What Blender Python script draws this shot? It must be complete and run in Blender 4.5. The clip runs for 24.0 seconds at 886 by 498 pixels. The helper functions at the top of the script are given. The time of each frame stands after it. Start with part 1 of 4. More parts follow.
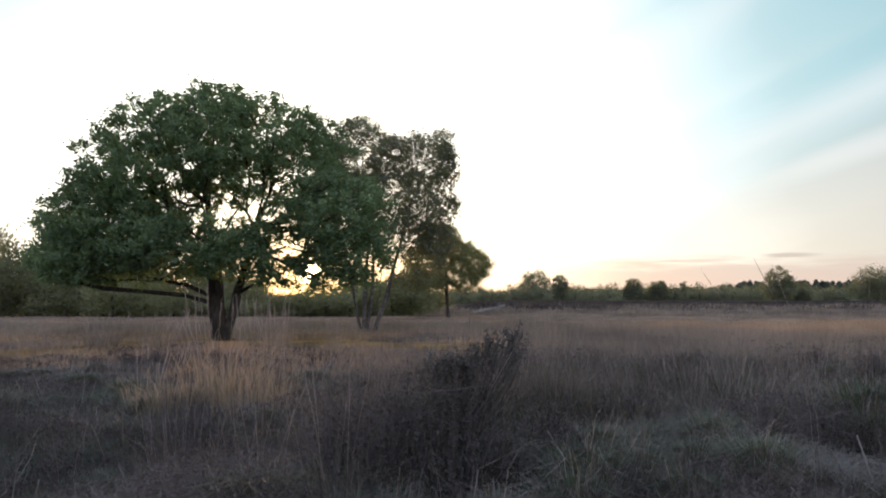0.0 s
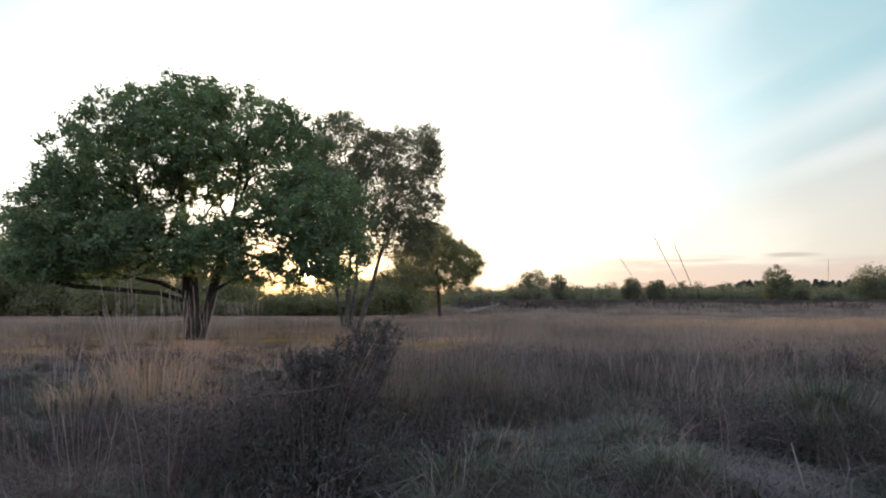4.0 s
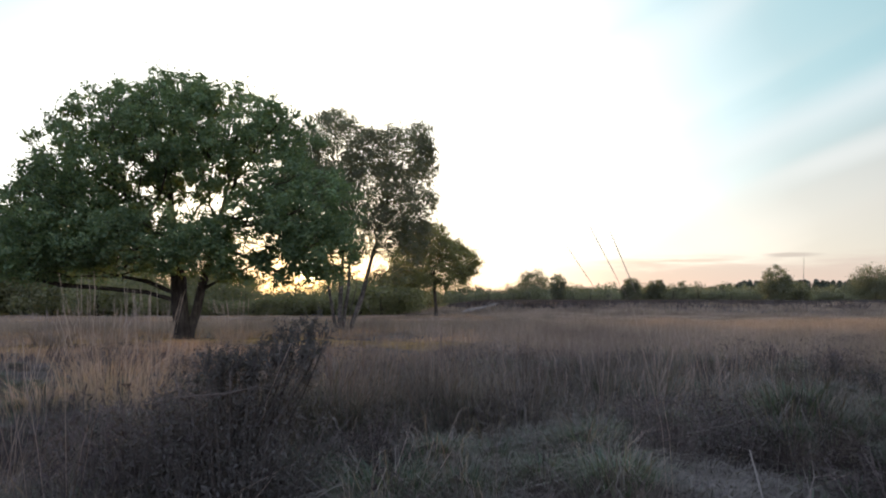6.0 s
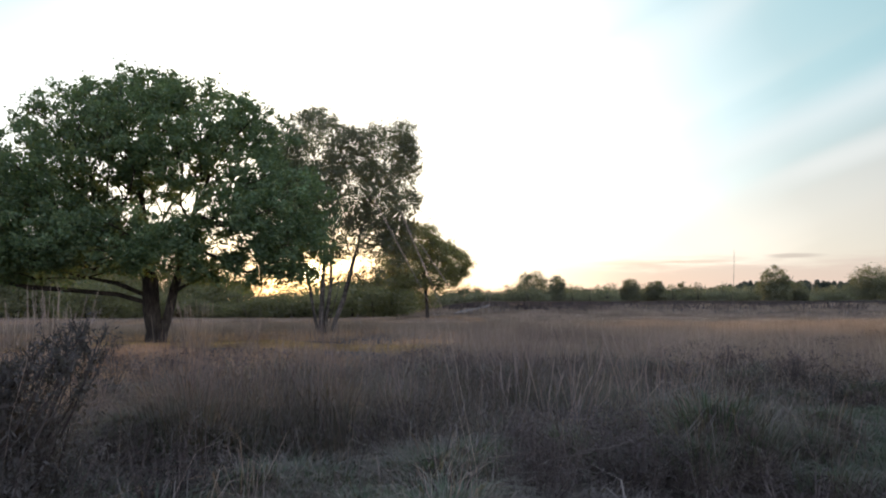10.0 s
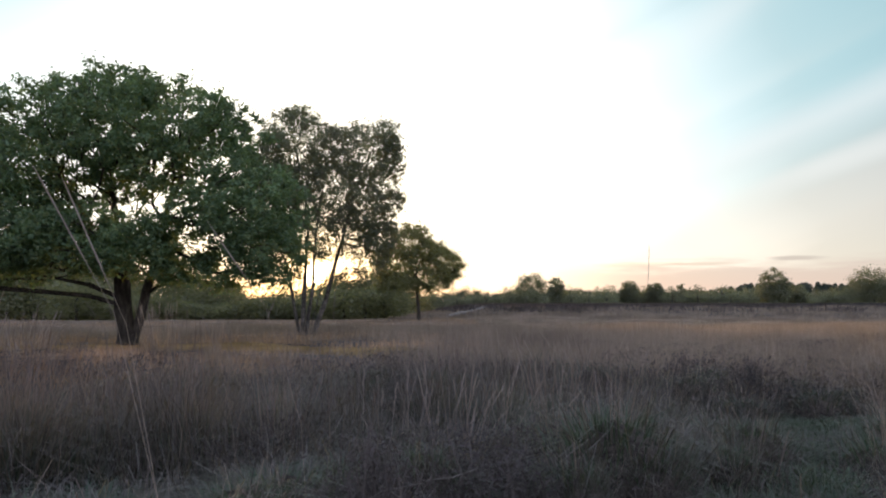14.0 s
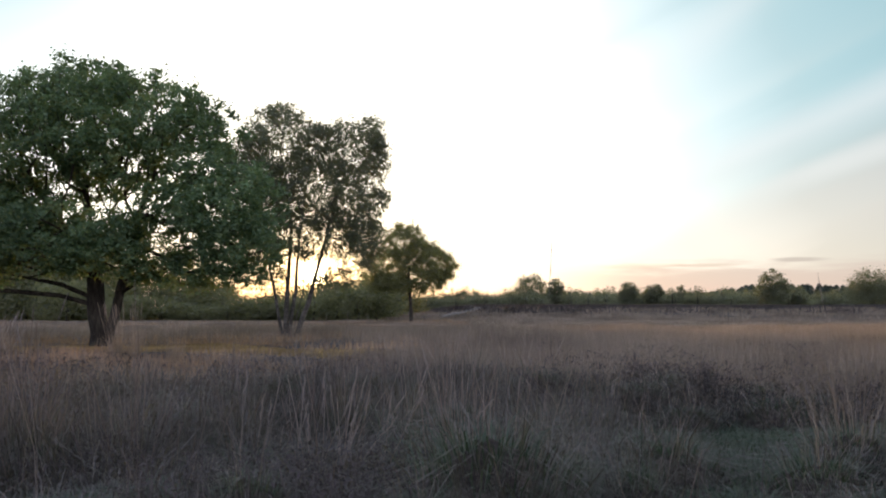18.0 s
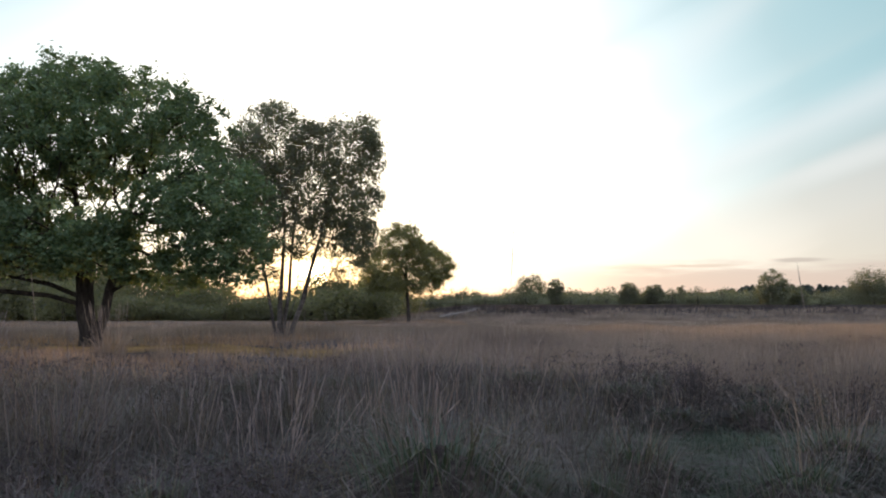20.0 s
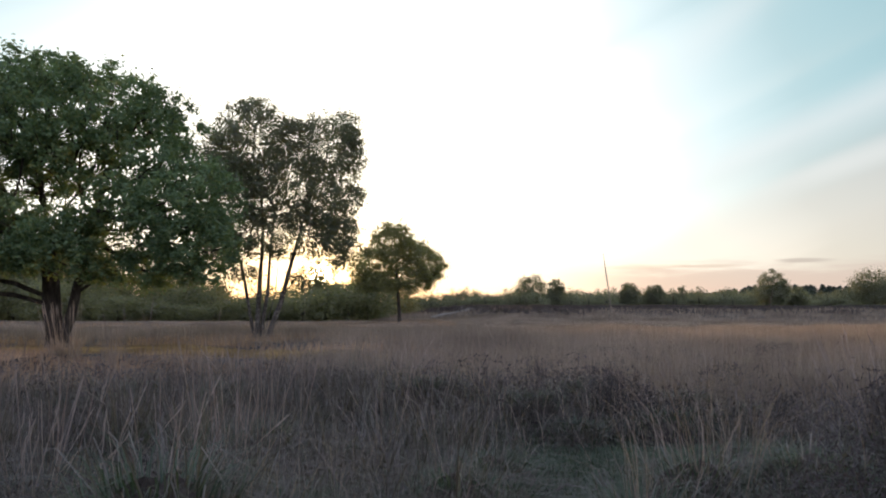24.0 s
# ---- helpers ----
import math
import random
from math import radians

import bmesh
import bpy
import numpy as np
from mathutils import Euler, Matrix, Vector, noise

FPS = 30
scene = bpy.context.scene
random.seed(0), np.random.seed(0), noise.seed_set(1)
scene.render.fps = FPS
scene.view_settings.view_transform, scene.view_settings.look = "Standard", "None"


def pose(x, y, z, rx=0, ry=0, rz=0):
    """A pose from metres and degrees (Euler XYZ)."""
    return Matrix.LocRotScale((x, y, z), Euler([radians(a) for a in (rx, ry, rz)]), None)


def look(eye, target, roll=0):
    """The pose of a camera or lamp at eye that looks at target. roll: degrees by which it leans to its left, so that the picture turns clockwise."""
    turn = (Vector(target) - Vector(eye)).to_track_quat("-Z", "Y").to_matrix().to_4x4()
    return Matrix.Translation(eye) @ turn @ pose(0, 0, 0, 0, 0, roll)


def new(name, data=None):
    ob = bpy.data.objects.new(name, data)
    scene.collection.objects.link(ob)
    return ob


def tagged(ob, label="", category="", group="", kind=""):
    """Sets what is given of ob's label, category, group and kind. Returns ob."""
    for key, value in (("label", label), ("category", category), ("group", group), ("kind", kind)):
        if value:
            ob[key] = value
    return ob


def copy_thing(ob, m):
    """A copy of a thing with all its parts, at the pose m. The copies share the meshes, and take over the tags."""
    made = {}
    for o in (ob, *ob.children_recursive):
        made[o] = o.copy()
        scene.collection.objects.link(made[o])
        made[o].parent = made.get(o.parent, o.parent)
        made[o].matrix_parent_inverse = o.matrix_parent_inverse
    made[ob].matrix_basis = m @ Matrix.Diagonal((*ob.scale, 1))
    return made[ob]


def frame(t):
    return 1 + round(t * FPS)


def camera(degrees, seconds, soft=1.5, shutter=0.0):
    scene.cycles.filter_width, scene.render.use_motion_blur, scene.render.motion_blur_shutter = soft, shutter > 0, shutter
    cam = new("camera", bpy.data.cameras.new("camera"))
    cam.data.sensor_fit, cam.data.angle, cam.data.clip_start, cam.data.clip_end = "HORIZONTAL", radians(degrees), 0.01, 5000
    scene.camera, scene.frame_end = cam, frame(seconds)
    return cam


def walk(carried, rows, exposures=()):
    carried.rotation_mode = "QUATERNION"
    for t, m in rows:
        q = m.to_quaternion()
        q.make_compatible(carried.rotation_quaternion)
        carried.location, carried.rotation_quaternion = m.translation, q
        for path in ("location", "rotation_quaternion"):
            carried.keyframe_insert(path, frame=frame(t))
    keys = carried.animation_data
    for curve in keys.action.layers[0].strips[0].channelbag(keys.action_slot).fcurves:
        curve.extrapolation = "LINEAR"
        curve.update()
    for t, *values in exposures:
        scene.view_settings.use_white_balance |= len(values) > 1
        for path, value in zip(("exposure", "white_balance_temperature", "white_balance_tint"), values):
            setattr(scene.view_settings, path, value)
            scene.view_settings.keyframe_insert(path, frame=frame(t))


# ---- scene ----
cam = camera(60.0, 24.0, soft=2.1)
METRES, EYE, TILT, LEAN, TURN = 5.0, 1.2, 4.0, 0.0, 0.0
ROWS = [
    (0.0, 0.0, 0.0, 0.0, 0.0, 0.0, -0.0),
    (0.5, 0.0144, 0.0123, -0.0024, 0.01, 0.01, -0.0),
    (1.0, 0.0292, 0.0261, -0.0044, 0.02, 0.02, 0.01),
    (1.5, 0.0449, 0.0392, -0.0062, 0.04, 0.03, 0.03),
    (2.0, 0.0612, 0.0533, -0.0089, 0.05, 0.02, 0.03),
    (2.5, 0.0775, 0.0695, -0.0126, 0.06, 0.02, 0.06),
    (3.0, 0.094, 0.0868, -0.0157, 0.04, 0.02, 0.05),
    (3.5, 0.1097, 0.1034, -0.0183, 0.05, 0.01, 0.07),
    (5.5, 0.1658, 0.1507, -0.0252, 0.1, -0.04, -0.03),
    (6.0, 0.1811, 0.1634, -0.0266, 0.11, -0.02, 0.0),
    (6.5, 0.1971, 0.1758, -0.0282, 0.12, 0.01, -0.02),
    (7.0, 0.2135, 0.1894, -0.0305, 0.13, 0.04, 0.02),
    (7.5, 0.2298, 0.2038, -0.0326, 0.14, 0.05, 0.04),
    (8.0, 0.2464, 0.2191, -0.0336, 0.13, 0.07, 0.02),
    (8.5, 0.263, 0.2342, -0.0336, 0.14, 0.09, 0.06),
    (9.0, 0.2811, 0.2482, -0.0336, 0.16, 0.1, 0.07),
    (9.5, 0.2997, 0.2619, -0.0345, 0.2, 0.12, 0.13),
    (10.0, 0.3178, 0.274, -0.0355, 0.23, 0.11, 0.16),
    (10.5, 0.3362, 0.2867, -0.0364, 0.25, 0.13, 0.14),
    (11.0, 0.3537, 0.2986, -0.037, 0.27, 0.16, 0.12),
    (11.5, 0.3701, 0.3111, -0.0381, 0.29, 0.19, 0.14),
    (13.5, 0.4298, 0.3632, -0.0426, 0.35, 0.25, 0.12),
    (14.0, 0.4478, 0.3774, -0.0437, 0.35, 0.26, 0.1),
    (14.5, 0.4627, 0.3894, -0.0451, 0.39, 0.28, 0.13),
    (15.0, 0.4795, 0.4019, -0.0468, 0.4, 0.29, 0.11),
    (15.5, 0.4944, 0.413, -0.0475, 0.42, 0.29, 0.09),
    (16.0, 0.5113, 0.4264, -0.048, 0.45, 0.3, 0.07),
    (16.5, 0.525, 0.438, -0.049, 0.45, 0.31, 0.08),
    (17.0, 0.5395, 0.452, -0.0511, 0.49, 0.34, 0.1),
    (17.5, 0.5518, 0.4646, -0.0523, 0.49, 0.34, 0.05),
    (18.0, 0.5657, 0.479, -0.0529, 0.49, 0.34, 0.02),
    (18.5, 0.578, 0.4915, -0.0534, 0.5, 0.34, 0.01),
    (20.5, 0.6224, 0.5441, -0.0633, 0.55, 0.4, 0.07),
    (21.0, 0.645, 0.5564, -0.063, 0.59, 0.39, 0.06),
    (21.5, 0.6644, 0.5682, -0.0635, 0.61, 0.39, 0.08),
    (22.0, 0.6861, 0.5814, -0.0656, 0.66, 0.4, 0.08),
    (22.5, 0.7047, 0.5936, -0.0659, 0.7, 0.39, 0.1),
    (23.0, 0.7263, 0.6078, -0.0646, 0.73, 0.38, 0.03),
    (23.5, 0.7466, 0.6205, -0.059, 0.8, 0.34, -0.1),
    (24.0, 0.7644, 0.6277, -0.0683, 0.81, 0.4, 0.02),
]
walk(cam, [(t, pose(0, 0, EYE, TILT, LEAN, TURN) @ pose(METRES * x, METRES * y, METRES * z, 90 + pitch, roll, yaw)) for t, x, y, z, yaw, pitch, roll in ROWS],
     exposures=[(0.0, 0.0), (12.0, -0.03), (24.0, -0.11)])
SUN_EL, SUN_AZ = 2.35, -9.9          # degrees above the horizon; degrees from +Y towards +X

# ---- world, sun ----
def nd(nt, kind, **vals):
    n = nt.nodes.new(kind)
    for k, v in vals.items():
        n.inputs[k].default_value = v
    return n


def mth(nt, op, a, b=None, c=None, clamp=False):
    n = nt.nodes.new("ShaderNodeMath")
    n.operation, n.use_clamp = op, clamp
    for i, v in enumerate((a, b, c)):
        if v is None:
            continue
        if isinstance(v, (int, float)):
            n.inputs[i].default_value = v
        else:
            nt.links.new(v, n.inputs[i])
    return n.outputs[0]


def ramp(nt, fac, stops, mode="LINEAR"):
    n = nt.nodes.new("ShaderNodeValToRGB")
    n.color_ramp.interpolation = mode
    e = n.color_ramp.elements
    e[0].position, e[0].color = stops[0][0], (*stops[0][1], 1)
    e[1].position, e[1].color = stops[-1][0], (*stops[-1][1], 1)
    for p, c in stops[1:-1]:
        e.new(p).color = (*c, 1)
    nt.links.new(fac, n.inputs[0])
    return n.outputs[0]


def mixc(nt, fac, a, b, mode="MIX"):
    n = nt.nodes.new("ShaderNodeMix")
    n.data_type, n.blend_type = "RGBA", mode
    n.clamp_result = False
    for i, v in ((0, fac), (6, a), (7, b)):
        if isinstance(v, (int, float)):
            n.inputs[i].default_value = v
        elif isinstance(v, tuple):
            n.inputs[i].default_value = (*v, 1)
        else:
            nt.links.new(v, n.inputs[i])
    return n.outputs[2]


def smooth(nt, v, lo, hi):
    n = nt.nodes.new("ShaderNodeMapRange")
    n.interpolation_type = "SMOOTHSTEP"
    nt.links.new(v, n.inputs[0])
    n.inputs[1].default_value, n.inputs[2].default_value = lo, hi
    return n.outputs[0]


sun_dir = Vector((math.sin(radians(SUN_AZ)) * math.cos(radians(SUN_EL)), math.cos(radians(SUN_AZ)) * math.cos(radians(SUN_EL)), math.sin(radians(SUN_EL))))
world = bpy.data.worlds.new("world")
scene.world = world
world.use_nodes = True
wt = world.node_tree
wt.nodes.clear()
sky = wt.nodes.new("ShaderNodeTexSky")
sky.sky_type, sky.sun_disc = "NISHITA", False
sky.sun_elevation, sky.sun_rotation = radians(SUN_EL), radians(SUN_AZ)
sky.air_density, sky.dust_density, sky.ozone_density = 1.0, 0.6, 2.0
geo = wt.nodes.new("ShaderNodeTexCoord").outputs["Generated"]
sep = wt.nodes.new("ShaderNodeSeparateXYZ")
wt.links.new(geo, sep.inputs[0])
dotn = wt.nodes.new("ShaderNodeVectorMath")
dotn.operation = "DOT_PRODUCT"
wt.links.new(geo, dotn.inputs[0])
dotn.inputs[1].default_value = sun_dir
ang = mth(wt, "MULTIPLY", mth(wt, "ARCCOSINE", mth(wt, "MINIMUM", dotn.outputs["Value"], 1.0)), 57.2958)
elev = mth(wt, "MULTIPLY", mth(wt, "ARCSINE", sep.outputs[2]), 57.2958)
azim = mth(wt, "MULTIPLY", mth(wt, "ARCTAN2", sep.outputs[0], sep.outputs[1]), 57.2958)
# high thin veil of cloud round the low sun, fading to clear blue
frac = mth(wt, "DIVIDE", ang, 180.0)
stretch = nd(wt, "ShaderNodeCombineXYZ")
wt.links.new(mth(wt, "ADD", mth(wt, "MULTIPLY", azim, 0.035), mth(wt, "MULTIPLY", elev, -0.05)), stretch.inputs[0])
wt.links.new(mth(wt, "ADD", mth(wt, "MULTIPLY", elev, 0.16), mth(wt, "MULTIPLY", azim, -0.055)), stretch.inputs[1])
wisp = nd(wt, "ShaderNodeTexNoise", Scale=1.0, Detail=2.0, Roughness=0.4, Distortion=0.8)
wt.links.new(stretch.outputs[0], wisp.inputs["Vector"])
wfac = wisp.outputs["Fac"]
warped = mth(wt, "ADD", ang, mth(wt, "MULTIPLY", mth(wt, "SUBTRACT", wfac, 0.5), -8.0))
warped = mth(wt, "ADD", warped, mth(wt, "MULTIPLY", mth(wt, "MULTIPLY", smooth(wt, mth(wt, "MULTIPLY", azim, -1.0), 8.0, 30.0), smooth(wt, elev, 10.0, 24.0)), 5.0))
# last two stops brighten the unseen sky behind the view as added fill
level = ramp(wt, mth(wt, "DIVIDE", warped, 180.0), [
    (0.0, (1, 1, 1)), (0.03, (0.65, 0.65, 0.65)), (0.085, (0.46, 0.46, 0.46)), (0.125, (0.33, 0.33, 0.33)), (0.155, (0.235, 0.235, 0.235)), (0.20, (0.163, 0.163, 0.163)),
    (0.26, (0.135, 0.135, 0.135)), (0.45, (0.28, 0.28, 0.28)), (1.0, (0.50, 0.50, 0.50))])
tint = ramp(wt, mth(wt, "DIVIDE", warped, 60.0), [
    (0.0, (1.0, 0.80, 0.50)), (0.12, (1.0, 0.93, 0.76)), (0.33, (1.0, 0.985, 0.94)), (0.47, (0.88, 0.99, 1.0)), (0.62, (0.68, 0.95, 1.0)), (0.78, (0.56, 0.91, 1.0)), (1.0, (0.69, 0.75, 1.0))])
low = ramp(wt, mth(wt, "DIVIDE", ang, 60.0), [(0.0, (1.0, 0.78, 0.40)), (0.1, (1.0, 0.85, 0.56)), (0.25, (1.0, 0.92, 0.77)), (0.5, (1.0, 0.95, 0.89)), (1.0, (0.95, 0.90, 0.88))])
hcoord = mth(wt, "SUBTRACT", elev, mth(wt, "MULTIPLY", mth(wt, "MINIMUM", mth(wt, "MAXIMUM", mth(wt, "SUBTRACT", azim, 5.0), 0.0), 30.0), 0.34))
hfac = mth(wt, "SUBTRACT", 1.0, smooth(wt, mth(wt, "ADD", hcoord, mth(wt, "MULTIPLY", mth(wt, "SUBTRACT", wfac, 0.5), 6.0)), -2.0, 6.0))
tinted = mixc(wt, hfac, tint, low)
veil = mixc(wt, 1.0, tinted, mixc(wt, 1.0, level, (5.0, 5.0, 5.0), "MULTIPLY"), "MULTIPLY")
dusk = mth(wt, "ADD", 0.55, mth(wt, "MULTIPLY", smooth(wt, elev, 0.0, 9.0), 0.45))
dim = mth(wt, "MULTIPLY", mth(wt, "SUBTRACT", 1.0, smooth(wt, ang, 18.0, 34.0)), mth(wt, "SUBTRACT", 1.0, dusk))
veil = mixc(wt, dim, veil, (0.0, 0.0, 0.0))
# streaks of pale cirrus on the clear side
streak = mth(wt, "MULTIPLY", smooth(wt, wfac, 0.5, 0.72), smooth(wt, ang, 22.0, 38.0))
veil = mixc(wt, mth(wt, "MULTIPLY", streak, 0.14), veil, (0.95, 0.86, 0.76))
def band(az0, el0, slope, half, amount, colour, col, az1):
    """A slanting band of high thin cloud, soft along its rim, from az1 on."""
    v = mth(wt, "SUBTRACT", elev, mth(wt, "ADD", el0, mth(wt, "MULTIPLY", mth(wt, "SUBTRACT", azim, az0), slope)))
    v = mth(wt, "ADD", v, mth(wt, "MULTIPLY", mth(wt, "SUBTRACT", wfac, 0.5), 3.0))
    f = mth(wt, "SUBTRACT", 1.0, smooth(wt, mth(wt, "ABSOLUTE", v), 0.0, half))
    f = mth(wt, "MULTIPLY", f, smooth(wt, azim, az1, az1 + 9.0))
    return mixc(wt, mth(wt, "MULTIPLY", f, amount), colour, col)


veil = band(17.0, 9.0, 0.36, 2.6, 0.5, veil, (1.0, 0.98, 0.97), 12.0)
veil = band(22.0, 7.6, 0.30, 1.3, 0.45, veil, (1.0, 0.97, 0.95), 18.0)
veil = band(15.0, 15.5, 0.9, 3.2, 0.18, veil, (1.05, 1.04, 1.04), 9.0)
# low grey-lavender bank of cloud above the far woods
bank_n = nd(wt, "ShaderNodeTexNoise", Scale=2.2, Detail=4.0, Roughness=0.55)
bvec = nd(wt, "ShaderNodeCombineXYZ")
wt.links.new(mth(wt, "MULTIPLY", azim, 0.10), bvec.inputs[0])
wt.links.new(mth(wt, "MULTIPLY", elev, 0.9), bvec.inputs[1])
wt.links.new(bvec.outputs[0], bank_n.inputs["Vector"])
bank = mth(wt, "MULTIPLY", mth(wt, "SUBTRACT", 1.0, smooth(wt, mth(wt, "ADD", elev, mth(wt, "MULTIPLY", mth(wt, "SUBTRACT", bank_n.outputs["Fac"], 0.5), 2.2)), 2.2, 3.5)), smooth(wt, azim, 6.0, 16.0))
veil = mixc(wt, mth(wt, "MULTIPLY", bank, 0.85), veil, (0.66, 0.56, 0.56))


def cloud(az, el, half_w, half_h, amount, colour, col):
    """One thin cloud streak, ragged at its rim."""
    u = mth(wt, "DIVIDE", mth(wt, "SUBTRACT", azim, az), half_w)
    v = mth(wt, "DIVIDE", mth(wt, "SUBTRACT", elev, el), half_h)
    r = mth(wt, "ADD", mth(wt, "MULTIPLY", u, u), mth(wt, "MULTIPLY", v, v))
    r = mth(wt, "ADD", r, mth(wt, "MULTIPLY", mth(wt, "SUBTRACT", bank_n.outputs["Fac"], 0.5), 1.6))
    f = mth(wt, "SUBTRACT", 1.0, smooth(wt, r, 0.1, 1.1))
    return mixc(wt, mth(wt, "MULTIPLY", f, amount), colour, col)


veil = cloud(24.5, 3.25, 2.2, 0.2, 0.7, veil, (0.47, 0.42, 0.45))
veil = cloud(18.5, 2.95, 3.0, 0.16, 0.5, veil, (0.60, 0.50, 0.48))
veil = cloud(14.0, 3.0, 3.6, 0.22, 0.35, veil, (0.72, 0.60, 0.54))
# the sun's own disc and aureole
disc = mth(wt, "SUBTRACT", 1.0, smooth(wt, ang, 0.35, 1.0))
aure = mth(wt, "POWER", mth(wt, "MAXIMUM", mth(wt, "SUBTRACT", 1.0, mth(wt, "DIVIDE", ang, 7.0)), 0.0), 3.0)
sunny = mixc(wt, disc, (0, 0, 0), (30.0, 22.0, 12.0))
sunny = mixc(wt, aure, sunny, (3.0, 1.9, 0.8), "ADD")
bg1, bg2, bg3 = nd(wt, "ShaderNodeBackground", Strength=0.06), nd(wt, "ShaderNodeBackground", Strength=0.9), nd(wt, "ShaderNodeBackground", Strength=1.0)
wt.links.new(sky.outputs[0], bg1.inputs[0])
wt.links.new(veil, bg2.inputs[0])
wt.links.new(sunny, bg3.inputs[0])
add1, add2, wout = (wt.nodes.new(k) for k in ("ShaderNodeAddShader", "ShaderNodeAddShader", "ShaderNodeOutputWorld"))
wt.links.new(bg1.outputs[0], add1.inputs[0])
wt.links.new(bg2.outputs[0], add1.inputs[1])
wt.links.new(add1.outputs[0], add2.inputs[0])
wt.links.new(bg3.outputs[0], add2.inputs[1])
wt.links.new(add2.outputs[0], wout.inputs[0])

sun = new("sun", bpy.data.lights.new("sun", "SUN"))
sun.data.energy, sun.data.angle, sun.data.color = 3.8, radians(0.53), (1.0, 0.60, 0.30)
sun.matrix_world = look(tuple(sun_dir * 100), (0, 0, 0))


# ---- materials ----
def material(name, stops, rough=0.8, through_light=0.0, noise_scale=0.0, noise_amount=0.35, bump=0.0, per="island", gloss=0.25, stretch_z=1.0):
    """stops: colours from which every blade, leaf or piece takes one; noise_scale: larger blotches, in 1/m."""
    m = bpy.data.materials.new(name)
    m.use_nodes = True
    nt = m.node_tree
    nt.nodes.clear()
    out = nt.nodes.new("ShaderNodeOutputMaterial")
    if per == "island":
        fac = nt.nodes.new("ShaderNodeNewGeometry").outputs["Random Per Island"]
    elif per == "object":
        fac = nt.nodes.new("ShaderNodeObjectInfo").outputs["Random"]
    else:
        fine = nd(nt, "ShaderNodeTexNoise", Scale=per, Detail=6.0, Roughness=0.65)
        mp = nd(nt, "ShaderNodeMapping")
        mp.inputs["Scale"].default_value = (1, 1, stretch_z)
        nt.links.new(nt.nodes.new("ShaderNodeTexCoord").outputs["Object"], mp.inputs[0])
        nt.links.new(mp.outputs[0], fine.inputs["Vector"])
        fac = smooth(nt, fine.outputs["Fac"], 0.25, 0.75)
    n = len(stops)
    col = ramp(nt, fac, [(i / (n - 1), c) for i, c in enumerate(stops)])
    if noise_scale:
        big = nd(nt, "ShaderNodeTexNoise", Scale=noise_scale, Detail=3.0, Roughness=0.6)
        nt.links.new(nt.nodes.new("ShaderNodeNewGeometry").outputs["Position"], big.inputs["Vector"])
        k = mth(nt, "ADD", 1.0 - noise_amount, mth(nt, "MULTIPLY", smooth(nt, big.outputs["Fac"], 0.3, 0.7), 2 * noise_amount))
        hsv = nd(nt, "ShaderNodeHueSaturation")
        nt.links.new(k, hsv.inputs["Value"])
        nt.links.new(col, hsv.inputs["Color"])
        col = hsv.outputs[0]
    pb = nd(nt, "ShaderNodeBsdfPrincipled", Roughness=rough)
    pb.inputs["Specular IOR Level"].default_value = gloss
    nt.links.new(col, pb.inputs["Base Color"])
    if bump:
        bn = nd(nt, "ShaderNodeBump", Strength=0.9, Distance=bump)
        nt.links.new(fac, bn.inputs["Height"])
        nt.links.new(bn.outputs[0], pb.inputs["Normal"])
    shader = pb.outputs[0]
    if through_light:
        tr = nd(nt, "ShaderNodeBsdfTranslucent")
        warm = mixc(nt, 1.0, col, (1.35, 1.25, 0.6), "MULTIPLY")
        nt.links.new(warm, tr.inputs[0])
        mx = nd(nt, "ShaderNodeMixShader", Fac=through_light)
        nt.links.new(shader, mx.inputs[1])
        nt.links.new(tr.outputs[0], mx.inputs[2])
        shader = mx.outputs[0]
    nt.links.new(shader, out.inputs[0])
    return m


M_OAK = material("oak_leaves", [(0.078, 0.125, 0.078), (0.098, 0.158, 0.092), (0.116, 0.182, 0.098), (0.15, 0.185, 0.088)], 0.55, 0.42, 0.6, 0.25, gloss=0.25)
M_BIRCH = material("birch_leaves", [(0.085, 0.11, 0.08), (0.11, 0.135, 0.095), (0.135, 0.15, 0.10), (0.15, 0.135, 0.11)], 0.45, 0.45, 0.6, 0.25, gloss=0.5)
# distant leaves, greyed and lightened in colour to stand for aerial haze
M_FAR = material("hazed_far_leaves", [(0.115, 0.128, 0.095), (0.14, 0.155, 0.112), (0.165, 0.176, 0.118)], 0.6, 0.45, 0.15, 0.3)
M_FARDARK = material("conifer_needles", [(0.06, 0.08, 0.065), (0.08, 0.105, 0.08)], 0.7, 0.1, 0.1, 0.3)
M_BARK = material("oak_bark", [(0.02, 0.017, 0.014), (0.045, 0.038, 0.031), (0.08, 0.067, 0.055)], 0.9, 0, 1.5, 0.3, 0.03, per=14.0, stretch_z=0.25)
M_BIRCHBARK = material("birch_bark", [(0.03, 0.027, 0.024), (0.075, 0.066, 0.057), (0.22, 0.20, 0.175)], 0.8, 0, 2.0, 0.35, 0.01, per=9.0, stretch_z=2.5)
M_BUSH = material("bush_leaves", [(0.105, 0.125, 0.085), (0.145, 0.158, 0.105), (0.18, 0.182, 0.115)], 0.6, 0.55, 0.12, 0.3)
M_YOUNG = material("young_oak_leaves", [(0.14, 0.155, 0.095), (0.18, 0.192, 0.11), (0.21, 0.21, 0.115)], 0.6, 0.6, 0.4, 0.25)
